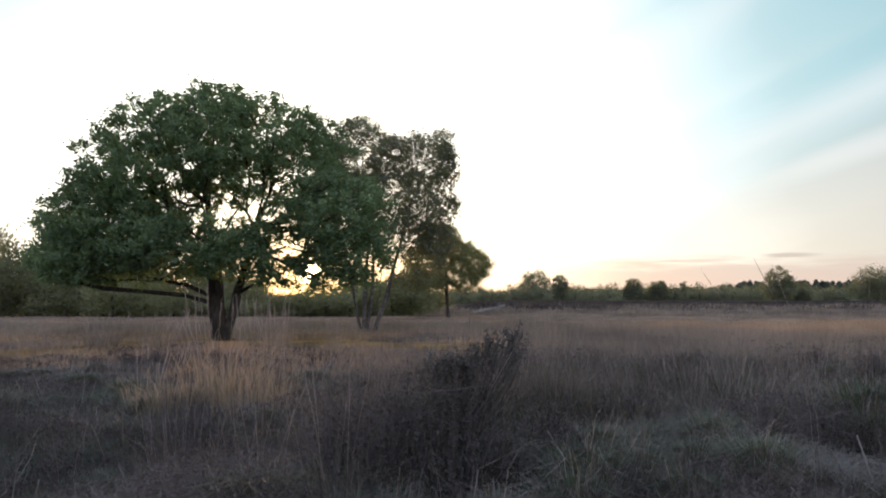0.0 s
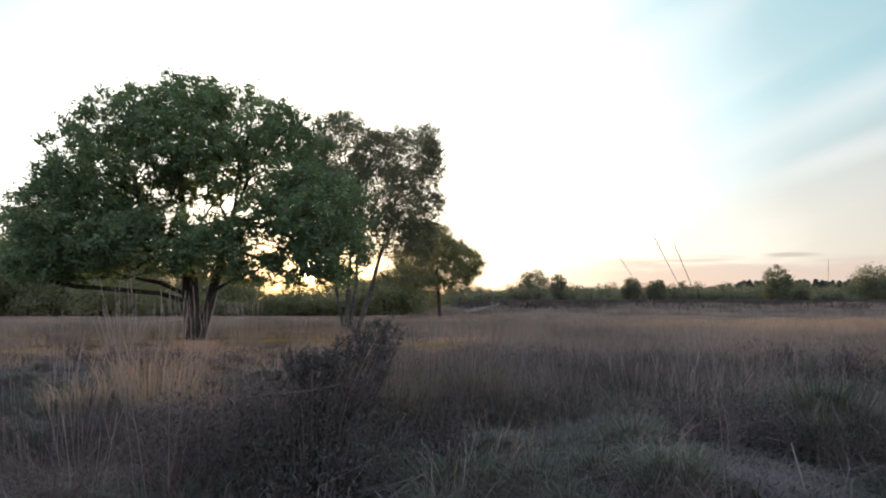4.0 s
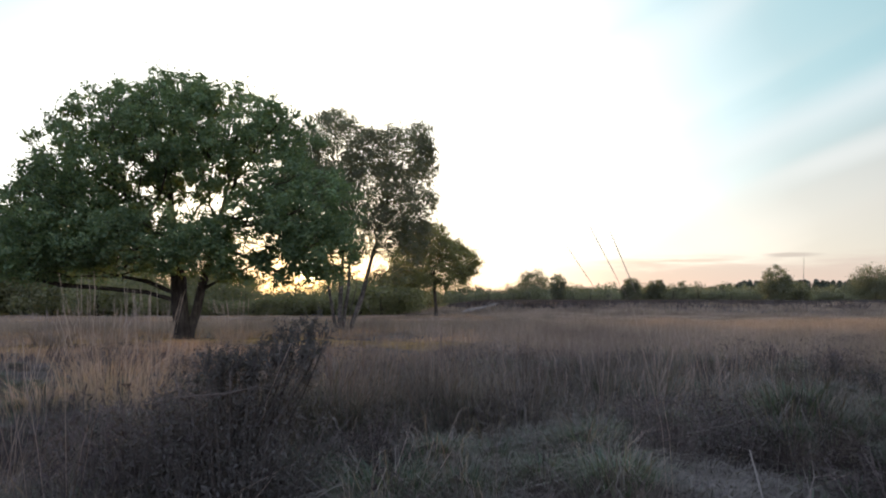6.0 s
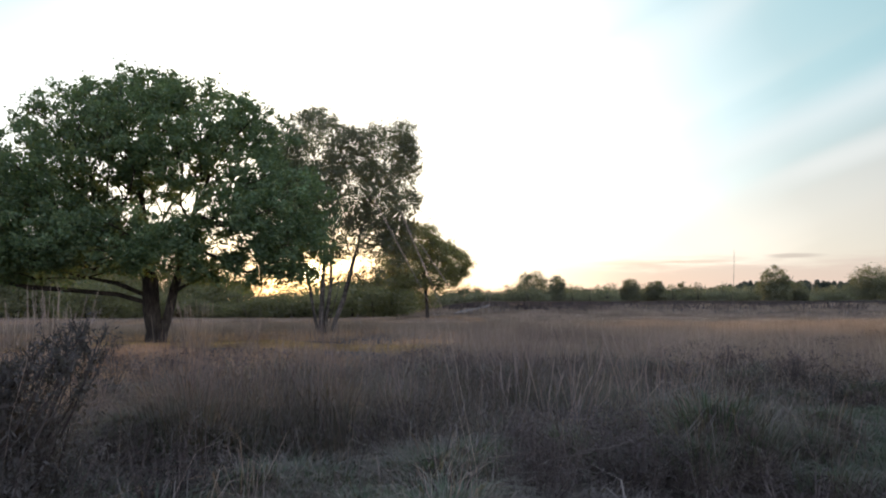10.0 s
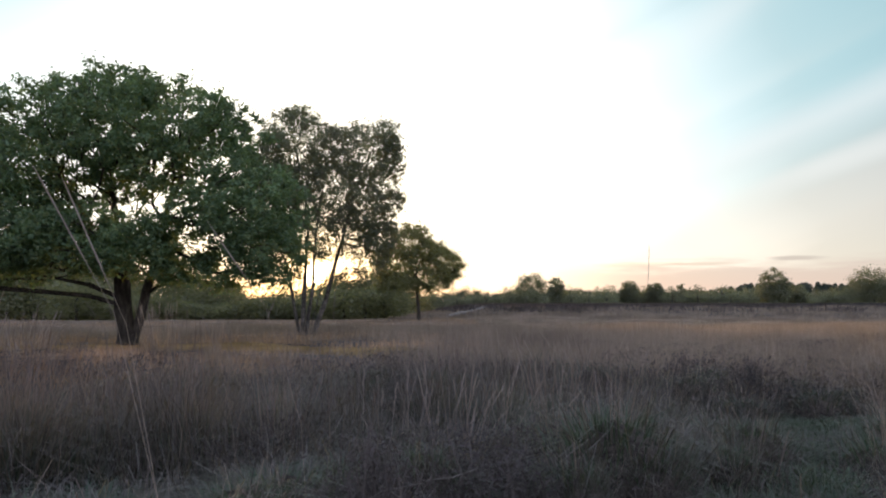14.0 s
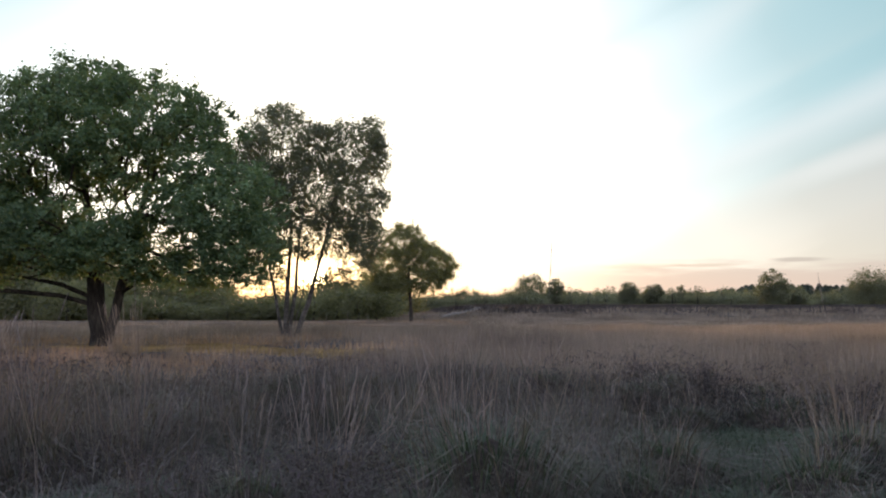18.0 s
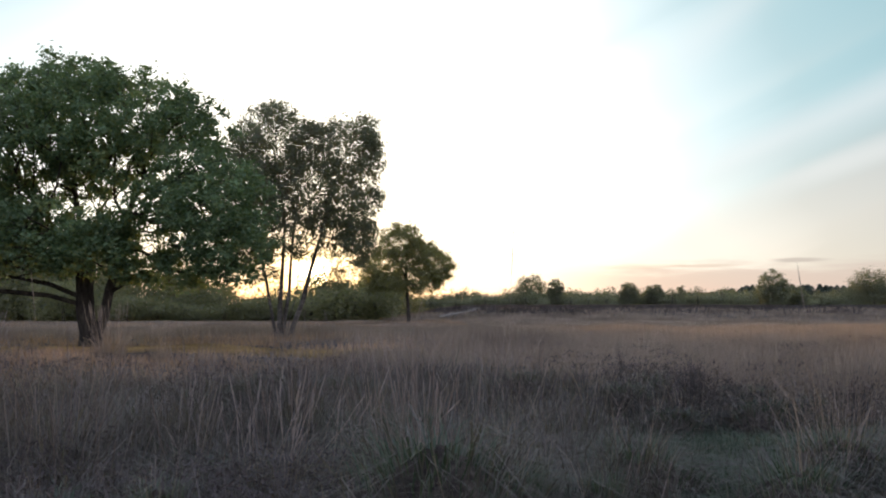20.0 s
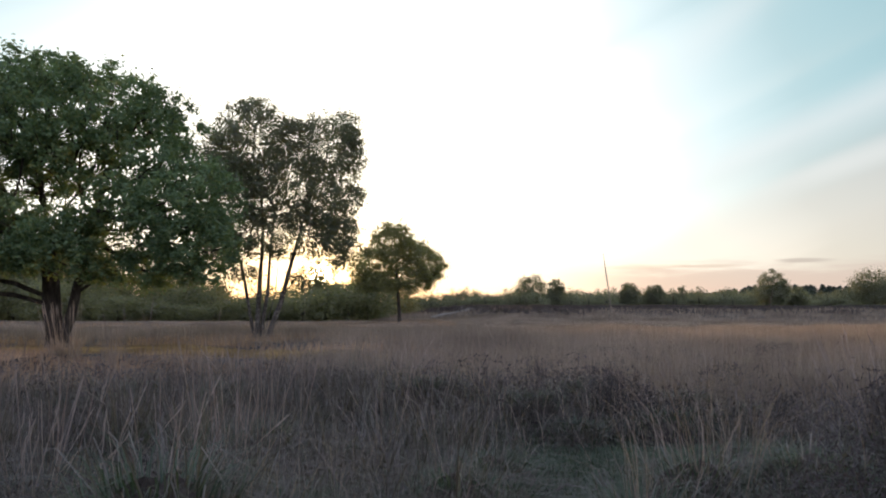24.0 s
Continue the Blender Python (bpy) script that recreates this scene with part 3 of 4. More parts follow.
birch = tree("birch_tree", "slender birch with several pale stems and airy crown", "tree",
             [[(-3.1, 30.2, -0.1), (-3.08, 30.2, 0.6), (-3.06, 30.2, 1.5), (-3.0, 30.2, 2.6), (-2.95, 30.2, 4.0), (-3.2, 30.2, 6.2)],
              [(-2.98, 30.3, -0.1), (-2.92, 30.3, 0.7), (-2.78, 30.35, 1.7), (-2.75, 30.4, 2.8), (-2.6, 30.4, 4.6), (-2.3, 30.4, 6.2)],
              [(-2.72, 30.15, -0.1), (-2.55, 30.1, 0.5), (-2.25, 30.1, 1.3), (-1.95, 30.1, 2.5), (-1.6, 30.1, 3.8), (-1.0, 30.1, 6.0)],
              [(-3.2, 30.3, -0.1), (-3.38, 30.3, 0.8), (-3.6, 30.3, 2.0), (-3.9, 30.3, 3.2), (-4.2, 30.3, 4.6)],
              [(-2.84, 30.2, 0.0), (-2.72, 30.2, 0.7), (-2.48, 30.2, 1.6), (-2.4, 30.2, 2.6)]],
             0.088,
             [(-3.4, 30.2, 6.9, 1.6, 1.7, 1.75), (-0.75, 30.2, 6.8, 1.35, 1.5, 1.4), (-2.1, 30.2, 5.4, 2.1, 1.8, 1.6), (-0.5, 30.2, 4.8, 1.1, 1.4, 1.0), (-4.2, 30.2, 4.8, 1.5, 1.5, 1.6), (-2.3, 30.2, 3.7, 2.3, 1.6, 0.9), (-0.9, 30.2, 3.0, 1.3, 1.2, 0.8), (-4.4, 30.2, 3.3, 1.1, 1.2, 0.8), (-0.3, 30.2, 3.7, 0.9, 1.0, 0.8), (-3.6, 30.2, 2.45, 0.95, 1.0, 0.4), (-1.2, 30.2, 2.2, 0.9, 1.0, 0.45),
              (-3.3, 30.2, 8.2, 0.6, 0.8, 0.5), (0.0, 30.2, 7.6, 0.5, 0.8, 0.6), (0.35, 30.2, 5.3, 0.35, 0.6, 0.5), (-1.9, 30.2, 7.3, 0.7, 0.9, 0.6), (-4.4, 30.2, 6.3, 1.2, 1.3, 1.4), (0.1, 30.2, 6.6, 0.6, 0.9, 1.0)],
             3400, 38, 0.15, (0.074, 0.05), M_BIRCH, M_BIRCHBARK, 12, limb_min=0.022, n_trunks=5, thin=[(-1.25, 2.8, 1.0, 0.7, .3), (-3.2, 2.55, .8, .5, .5)], droop=0.07)
small = tree("young_oak_tree", "small rounded tree on the open heath", "tree",
             [[(0.35, 52.5, -0.1), (0.32, 52.5, 0.8), (0.25, 52.5, 1.8), (0.2, 52.5, 2.8), (0.1, 52.5, 4.0)]],
             0.115,
             [(-0.1, 52.5, 5.2, 1.5, 1.8, 1.6), (-1.2, 52.3, 3.8, 1.8, 1.9, 1.4), (1.9, 52.5, 3.8, 1.5, 1.7, 1.2), (0.4, 52.2, 2.9, 2.6, 1.9, 1.0), (1.2, 52.4, 4.6, 1.2, 1.5, 1.0), (-1.6, 52.3, 2.7, 1.2, 1.4, .7)],
             1100, 44, 0.19, (0.11, 0.072), M_YOUNG, M_BARK, 13)


# ---- distant trees ----
def far_tree(name, label, blobs, n, leaf, seed, mat=M_FAR, trunk_h=2.0, trunk_r=0.15, group="distant trees", spread=1.0):
    """A tree about the origin, seen from far off."""
    r = np.random.default_rng(seed)
    ob = thing(name, label, "tree" if "bush" not in name else "bush", group)
    part("trunk", tube([(0, 0, -0.3), (0.05, 0, trunk_h * 0.5), (0, 0.05, trunk_h), (0.1, 0, trunk_h * 1.8)], [trunk_r * 1.3, trunk_r, trunk_r * 0.8, trunk_r * 0.3], 7, 0.06, r), M_BARK, ob)
    cl = in_blobs(blobs, max(24, n // 26), r)
    at = cl[r.integers(0, len(cl), n)] + np.clip(r.normal(size=(n, 3)), -1.8, 1.8) * np.array([0.30, 0.30, 0.22]) * spread
    part("crown", leaf_mesh(at, leaf, leaf * 0.7, 0.6, r), mat, ob)
    return ob


def put(proto, x, y, s=1.0, turn=0.0, sz=None, z=None):
    zz = float(ground_z(x, y)) if z is None else z
    m = Matrix.Translation((x, y, zz)) @ Matrix.Rotation(turn, 4, "Z") @ Matrix.Diagonal((s, s, sz or s, 1))
    return m


def scatter(protos, spots):
    """spots: (x, y, scale, turn, z-scale, which). The first use of each kind moves it, the next ones copy it."""
    used = set()
    for x, y, s, turn, sz, which in spots:
        p = protos[which % len(protos)]
        m = put(p, x, y, s, turn, sz)
        if p.name in used:
            copy_thing(p, Matrix.Identity(4)).matrix_basis = m
        else:
            used.add(p.name)
            p.matrix_basis = m


bushes = [far_tree("woodland_bush", "dense green bush at the edge of the wood",
                   [(0, 0, .5, 1.5, 1.3, .6), (0, 0, 1.6, 1.5, 1.3, 1.5), (0.9, 0.2, 1.2, 1.1, 1.0, 1.1), (-0.8, 0, 1.9, 1.0, 1.0, 1.2)], 3000, 0.15, 30 + k, M_BUSH, trunk_h=1.2, trunk_r=0.08, group="bushes at the wood's edge") for k in range(4)]
r = np.random.default_rng(5)
spots = []
for x in np.arange(-58, -1, 1.7):
    tall = 1.3 + 1.15 * step(-x, 17, 31) - 0.5 * np.exp(-((x + 12.8) / 4.2) ** 4)
    for y0, k0, k1 in ((60, .35, .85), (65, .5, 1.2), (73, .7, 1.3)):
        spots.append((x + r.uniform(-.9, .9), y0 + r.uniform(-1.6, 1.6), r.uniform(.8, 1.3) * 1.25, r.uniform(0, 6.28), tall * r.uniform(k0, k1), int(r.integers(4))))
scatter(bushes, spots)

farbush = [far_tree("hedge_tree", "green tree in the distant line of woods",
                    [(0, 0, .5, 2.6, 1.6, .6), (0, 0, 1.7, 1.9, 1.7, 1.6), (1.7, 0, 1.25, 1.4, 1.4, 1.2), (-1.6, 0, 1.35, 1.5, 1.4, 1.3)], 2200, 0.24, 40 + k, trunk_h=1.5, trunk_r=0.2, group="distant line of woods", spread=1.1) for k in range(4)]
spots = []
for x in np.arange(-9, 122, 2.0):
    y = 172 + r.uniform(-6, 6)
    s1, s2 = r.uniform(.95, 1.3), r.uniform(1.35, 1.75)
    spots.append((x + r.uniform(-1, 1), y, s1, r.uniform(0, 6.28), s1 * r.uniform(.68, 1.04), int(r.integers(4))))
    spots.append((x * 1.1 + r.uniform(-1, 1), y + 20, s2, r.uniform(0, 6.28), s2 * r.uniform(.7, 1.02), int(r.integers(4))))
scatter(farbush, spots)


def lone(x_px_tan, dist, label, height, width, seed, n=4200, mat=M_FAR):
    x, y = x_px_tan * dist, dist
    h, wd = height, width / 2
    bl = [(0, 0, h * .68, wd * .75, wd * .75, h * .32), (wd * .35, 0, h * .45, wd * .65, wd * .65, h * .3), (-wd * .4, 0, h * .42, wd * .6, wd * .65, h * .28), (0, 0, h * .3, wd * .8, wd * .8, h * .22), (0, 0, h * .1, wd * .8, wd * .6, h * .12)]
    ob = far_tree("distant_tree", label, bl, int(n * 1.9), 0.0017 * dist, seed, mat, h * .25, h * .03, spread=max(.7, width / 6.5))
    ob.matrix_basis = put(ob, x, y)
    return ob


lone(0.4375, 100, "rounded tree standing clear of the wood", 4.9, 4.6, 51, 6500)
lone(0.565, 95, "broad light green tree at the field's edge", 4.8, 7.0, 52, 8000)
lone(0.462, 104, "low light green bush beside a tree", 3.0, 4.5, 53)
lone(0.120, 180, "tall broad tree above the far wood", 7.8, 9.5, 54, 5000)
lone(0.152, 176, "round tree beside a taller one", 6.6, 5.0, 55)
lone(0.248, 150, "small rounded tree in front of the wood", 5.0, 4.4, 56)
lone(0.280, 150, "small bushy tree in front of the wood", 4.6, 4.6, 57)
lone(0.313, 165, "thin pointed tree rising from the wood", 5.4, 2.2, 58, 900)

conifers = []
for k in range(3):
    rr = np.random.default_rng(70 + k)
    ob = thing("conifer", "dark conifer in a distant plantation", "tree", "distant plantation")
    part("trunk", tube([(0, 0, -.3), (0, 0, 4), (0, 0, 9.5)], [.2, .15, .03], 6), M_BARK, ob)
    n = 1500
    u = rr.uniform(0.02, 1, n) ** 1.15
    th = rr.uniform(0, 6.28, n)
    rad = (1 - u) ** .6 * 3.0 * rr.uniform(.3, 1, n) + .15
    at = np.stack([np.cos(th) * rad, np.sin(th) * rad, u * 9.6 - rad * 0.3 + .5], 1)
    part("crown", leaf_mesh(at, .5, .34, .5, rr), M_FARDARK, ob)
    conifers.append(ob)
spots = [(x + r.uniform(-1, 1), 262 + r.uniform(-8, 8), r.uniform(.9, 1.1), r.uniform(0, 6), r.uniform(.7, .8) * (.66 + .34 * float(step(x, 86, 108))), int(r.integers(3))) for x in np.arange(64, 176, 0.85)]
scatter(conifers, spots)

# ---- heath plants ----
PATH_A, PATH_B = np.array([0.0, 0.0]), np.array([3.9, 3.2])


def off_path(x, y):
    """Distance from the line along which the camera is slid."""
    d = PATH_B - PATH_A
    u = np.clip(((x - PATH_A[0]) * d[0] + (y - PATH_A[1]) * d[1]) / d.dot(d), 0, 1)
    return np.hypot(x - PATH_A[0] - u * d[0], y - PATH_A[1] - u * d[1])


def plots(n, y0, y1, power, r, wide=0.66):
    """Spots in the wedge of heath before the camera, thinner with distance."""
    u = r.uniform(0, 1, n)
    y = (y0 ** power + u * (y1 ** power - y0 ** power)) ** (1 / power)
    x = -wide * y - 0.8 + r.uniform(0, 1, n) * (2 * wide * y + 4.6)
    keep = (off_path(x, y) > 1.1) & (np.hypot((x - 2.25) / .6, (y - 4.35) / .38) > r.uniform(.6, 1.1, n)) & (np.hypot(x - 2.9, y - 5.15) > r.uniform(.35, .6, n)) & (lush(x, y) < r.uniform(.2, .95, n))
    return x[keep], y[keep]


def straw_amount(x, y):
    """Where the tall straw-coloured grass grows."""
    a = step(y + 5 * (vnoise(x, y, 4.0, 3) - .5), 8.5, 15.0) * (0.25 + 0.75 * step(x + 0.05 * y, 0, 5))
    a = a * (0.2 + 0.8 * step(vnoise(x, y, 2.6, 4), .3, .65)) + 0.06
    a = a * (1 - .8 * step(4.4 - x, 0, 1.2) * (1 - step(y, 11, 14)))
    return np.clip(a + 0.55 * step(y, 26, 34), 0, 1) * (1 - 0.9 * clearing_amount(x, y))


def clearing_amount(x, y):
    return np.exp(-((x + 4.0) / 8.5) ** 4 - ((y - 23.5) / 9.0) ** 4) * (0.45 + 0.55 * step(vnoise(x, y * 2.2, 2.6, 15), .35, .6))


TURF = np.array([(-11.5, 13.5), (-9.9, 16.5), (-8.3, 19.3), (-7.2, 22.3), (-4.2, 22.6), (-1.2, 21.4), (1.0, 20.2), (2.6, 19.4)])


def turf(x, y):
    """1 on the worn strip of short turf, coloured as sunlit, that winds past the oak and the birch."""
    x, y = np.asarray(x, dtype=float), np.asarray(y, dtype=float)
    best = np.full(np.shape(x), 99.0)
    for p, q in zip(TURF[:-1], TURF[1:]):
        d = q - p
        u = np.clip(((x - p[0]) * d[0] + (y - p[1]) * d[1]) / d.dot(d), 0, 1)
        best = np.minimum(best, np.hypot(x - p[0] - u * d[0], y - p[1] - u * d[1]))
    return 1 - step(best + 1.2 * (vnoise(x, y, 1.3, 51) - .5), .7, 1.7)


def zone(x, y):
    """0 to 1: low values carry heather, middle ones low grey-green grass, high ones straw."""
    return .62 * vnoise(x, y, 1.25, 6) + .38 * vnoise(x, y, .55, 16)


def low_growth(x, y):
    """1 where plants grow to full height, less on the trampled heath before the oak."""
    near = step(-.9 - x, 0, 1.4) * step(y, 2, 3.5)
    mid = step(3.0 - x, 0, 3) * step(y, 10.5, 13)
    return 1 - .55 * np.maximum(near, mid) * (1 - step(y, 24, 30))


def straw_gap(x, y):
    """1 in the dark patches where little straw stands."""
    x, y = np.asarray(x), np.asarray(y)
    return np.clip(np.exp(-((x - 3.9) / 1.1) ** 2 - ((y - 6.7) / 1.0) ** 2) + np.exp(-((x - .9) / .8) ** 2 - ((y - 4.9) / .8) ** 2) + np.exp(-((x - 2.4) / .5) ** 2 - ((y - 5.35) / .4) ** 2) + .9 * np.exp(-((x - 1.1) / 1.0) ** 2 - ((y - 3.5) / .6) ** 2), 0, 1)


def lush(x, y):
    """1 in the low green hollows, where grass stays short and nothing woody grows."""
    x, y = np.asarray(x), np.asarray(y)
    return np.clip(1.2 * np.exp(-((x - 4.85) / .75) ** 2 - ((y - 7.6) / .75) ** 2) + np.exp(-((x - 3.75) / .4) ** 2 - ((y - 5.3) / .35) ** 2) + .8 * np.exp(-((x - 6.4) / .8) ** 2 - ((y - 7.3) / .4) ** 2) + np.exp(-((x - 4.3) / .5) ** 2 - ((y - 6.35) / 1.0) ** 2), 0, 1)


def field(name, label, mat, xy, height, width, lean, curl, r, simple=False):
    x, y = xy
    n = len(x)
    base = np.stack([x, y, ground_z(x, y) - 0.02], 1)
    hd = r.uniform(0, 6.283, n)
    ob = part(name, spike_mesh(base, height, width, lean + curl * .5, hd, r) if simple else blade_mesh(base, height, width, lean, curl, hd, r), mat)
    return tagged(ob, label, "grass", kind="stuff")


r = np.random.default_rng(21)
# tall straw grass in the middle distance
x, y = plots(620000, 11.0, 58.0, 0.9, r)
k = r.uniform(0, 1, len(x)) < straw_amount(x, y) * (1 - .95 * turf(x, y))
x, y = x[k], y[k]
n = len(x)
far = 1 - .65 * step(y, 22, 42)
field("straw_grass", "tall dry straw-coloured moor grass", M_STRAW, (x, y), r.uniform(.35, .75, n) * (0.6 + 0.6 * vnoise(x, y, 1.5, 8)) * far * low_growth(x, y), (0.005 + 0.0004 * y) * r.uniform(.6, 1.3, n), r.uniform(0, .3, n), r.uniform(0, .3, n), r, True)
# nearer straw, in loose patches
x, y = plots(170000, 2.6, 13.0, 0.9, r)
k = r.uniform(0, 1, len(x)) < np.maximum(straw_amount(x, y), .26 * step(zone(x, y), .58, .7)) * (.2 + .8 * step(y, 6, 10.5)) * (.25 + .25 * step(y, 5, 8) + .5 * step(zone(x, y), .4, .55)) * (1 - .75 * straw_gap(x, y)) * (1 - .6 * step(4.2 - x, 0, 1))
x, y = x[k], y[k]
n = len(x)
field("loose_straw_grass", "loose dry moor grass among the heather", M_STRAW, (x, y), r.uniform(.2, .68, n) * (0.55 + 0.6 * vnoise(x, y, 1.5, 8)) * low_growth(x, y), (0.0022 + 0.0003 * y) * r.uniform(.6, 1.3, n), r.uniform(0, .7, n), r.uniform(0, .7, n), r)
# dark rough grass that closes the view of the nearer ground
x, y = plots(90000, 5.5, 13.0, 0.9, r)
k = (r.uniform(0, 1, len(x)) < (.15 + .85 * step(vnoise(x, y, .7, 62), .35, .7)) * step(x, -1.6, -.6) * (1 - .85 * step(x, 3.4, 4.6)) * (1 - .7 * straw_gap(x, y)))
x, y = x[k], y[k]
n = len(x)
field("dark_moor_grass", "dark rough moor grass with bent blades", M_MOOR, (x, y), r.uniform(.22, .7, n) * (.65 + .5 * vnoise(x, y, 1.1, 63)), (0.0022 + 0.0003 * y) * r.uniform(.6, 1.3, n), r.uniform(0, .8, n), r.uniform(0, 1.1, n), r)
# low grey-green grass between the heather
x, y = plots(250000, 1.5, 14.0, 0.9, r)
q = zone(x, y)
k = r.uniform(0, 1, len(x)) < .03 + .8 * step(q, .44, .5) * (1 - .75 * step(q, .58, .68)) * (1 - .6 * step(y, 10, 14)) * (1 - .6 * straw_gap(x, y))
x, y = x[k], y[k]
n = len(x)
field("grey_green_grass", "low tangled grey-green heath grass", M_SAGE, (x, y), r.uniform(.06, .22, n), (0.003 + 0.0004 * y) * r.uniform(.7, 1.4, n), r.uniform(.2, 1.5, n), r.uniform(.3, 1.4, n), r)
# heather carpet: dark sprigs on swelling mounds, finer near by
for n0, y0, y1, lf, wf in ((250000, 1.5, 6.5, .032, .0052), (120000, 6.0, 11.0, .040, .0075), (95000, 10.5, 20.0, .06, .013)):
    x, y = plots(n0, y0, y1, 0.9, r)
    q = zone(x, y)
    k = r.uniform(0, 1, len(x)) < np.clip(.06 + .94 * (1 - step(q, .42, .52)) + .5 * straw_gap(x, y), 0, 1) * (1 - turf(x, y))
    x, y, q = x[k], y[k], q[k]
    n = len(x)
    hh = (.1 + .34 * (1 - step(q, .25, .52))) * r.uniform(0, 1, n) ** .45 * low_growth(x, y)
    at = np.stack([x, y, ground_z(x, y) + hh], 1)
    tagged(part("heather_carpet", leaf_mesh(at, lf, wf, 1.6, r, .35), M_HEATH), "low dark brown heather covering the ground", "heather", kind="stuff")
# bare wiry stems standing in the heather
x, y = plots(60000, 1.8, 9.0, 0.9, r)
k = r.uniform(0, 1, len(x)) < .1 + .9 * (1 - step(zone(x, y), .42, .52))
x, y = x[k], y[k]
n = len(x)
tagged(field("heather_stems", "thin wiry stems standing in the heather", M_HSTEM, (x, y), r.uniform(.15, .46, n), .003 * r.uniform(.6, 1.3, n), r.uniform(0, .9, n), r.uniform(0, .6, n), r), category="heather")
# worn strip of mossy turf, low sunlight painted into its gold
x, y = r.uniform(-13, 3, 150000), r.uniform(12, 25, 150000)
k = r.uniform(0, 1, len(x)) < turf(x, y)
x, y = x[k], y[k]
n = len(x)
field("mossy_turf", "short mossy turf worn into a strip below the trees, its gold partly painted sunlight", M_MOSS_LIT, (x, y), r.uniform(.03, .09, n), .045 * r.uniform(.7, 1.3, n), r.uniform(0, .9, n), r.uniform(0, .6, n), r, True)
# short dry grass round the strip, its russet raised to stand for sun glare
x, y = plots(170000, 12.0, 56.0, 1.0, r)
k = r.uniform(0, 1, len(x)) < .7 * (1 - turf(x, y)) * step(vnoise(x, y, 2.0, 22), .3, .6) * (x < 4)
x, y = x[k], y[k]
n = len(x)
field("short_dry_grass", "short russet dry grass on the open ground, warmed by painted sun glow", M_RUSSET_GLOW, (x, y), r.uniform(.08, .28, n), (.008 + .0006 * y) * r.uniform(.7, 1.3, n), r.uniform(0, .6, n), r.uniform(0, .5, n), r, True)
# far heather on the low rise
x, y = r.uniform(-10, 62, 110000), r.uniform(48, 92, 110000)
k = (r.uniform(0, 1, len(x)) < (.1 + .9 * step(vnoise(x, y, 4.0, 7), .3, .6)) * step(ground_z(x, y), .45, .85)) & (x < .66 * y + 3)
x, y = x[k], y[k]
n = len(x)
ob = field("far_heather", "dark heather on the low rise", M_HEATH, (x, y), r.uniform(.2, .55, n), .11 * r.uniform(.6, 1.3, n), r.uniform(0, .7, n), r.uniform(0, .5, n), r, True)
ob["category"] = "heather"
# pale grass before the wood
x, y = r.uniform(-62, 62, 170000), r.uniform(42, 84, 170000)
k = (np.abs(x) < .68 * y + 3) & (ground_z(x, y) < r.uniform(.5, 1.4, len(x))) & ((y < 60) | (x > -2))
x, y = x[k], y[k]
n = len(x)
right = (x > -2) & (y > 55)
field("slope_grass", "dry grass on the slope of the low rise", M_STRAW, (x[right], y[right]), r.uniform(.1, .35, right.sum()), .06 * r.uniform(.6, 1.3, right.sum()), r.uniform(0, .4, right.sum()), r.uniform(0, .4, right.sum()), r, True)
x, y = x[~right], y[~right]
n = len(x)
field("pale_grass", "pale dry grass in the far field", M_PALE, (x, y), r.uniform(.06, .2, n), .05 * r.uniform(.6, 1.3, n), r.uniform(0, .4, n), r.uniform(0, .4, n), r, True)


def tussock(seed):
    """A raised hummock of dark old leaf bases with blades springing from its crown."""
    r = np.random.default_rng(seed)
    ob = thing("grass_tussock", "grass tussock with green shoots and bleached drooping blades", "grass", "tussocks on the heath")
    rings, sides = 6, 14
    th = np.arange(sides) * 2 * math.pi / sides
    rad, hgt = .21 * r.uniform(.9, 1.1), .23 * r.uniform(.85, 1.2)
    v = [np.stack([np.cos(th) * rad * math.cos(e) * r.uniform(.86, 1.14, sides), np.sin(th) * rad * math.cos(e) * r.uniform(.86, 1.14, sides), hgt * math.sin(e) * r.uniform(.85, 1.15, sides) - .04 * (e == 0)], 1)
         for e in np.linspace(0, 1.45, rings)]
    v = np.concatenate(v)
    k, q = np.arange(rings - 1)[:, None] * sides, np.arange(sides)[None, :]
    quads = np.stack([k + q, k + (q + 1) % sides, k + sides + (q + 1) % sides, k + sides + q], -1).reshape(-1, 4)
    top = np.array([[len(v) - sides, len(v) - sides + s, len(v) - sides + s + 1] for s in range(1, sides - 1)])
    part("hummock", (v, [quads, top]), M_THATCH, ob, "dark mat of old leaf bases", smooth_faces=True)

    def ring(n, q0, q1, h0, h1, lean, curl, wd):
        a = r.uniform(0, 6.283, n)
        q = r.uniform(q0, q1, n)
        base = np.stack([np.cos(a) * q * rad, np.sin(a) * q * rad, hgt * np.sqrt(np.clip(1 - q * q, 0, 1)) - .03], 1)
        return blade_mesh(base, r.uniform(h0, h1, n), wd * r.uniform(.7, 1.3, n), r.uniform(lean * .2, lean, n), r.uniform(curl * .3, curl, n), a + r.normal(size=n) * .45, r)
    part("green_tuft", ring(300, .2, .85, .06, .19, 1.0, 1.1, .004), M_GREEN, ob, "fresh green blades")
    part("dry_thatch", ring(150, .3, 1.0, .1, .27, 1.3, 1.9, .0038), M_DRY, ob, "bleached dry blades")
    part("upright_tuft", ring(14, 0, .9, .18, .4, .8, .8, .0024), M_STRAW, ob)
    return ob


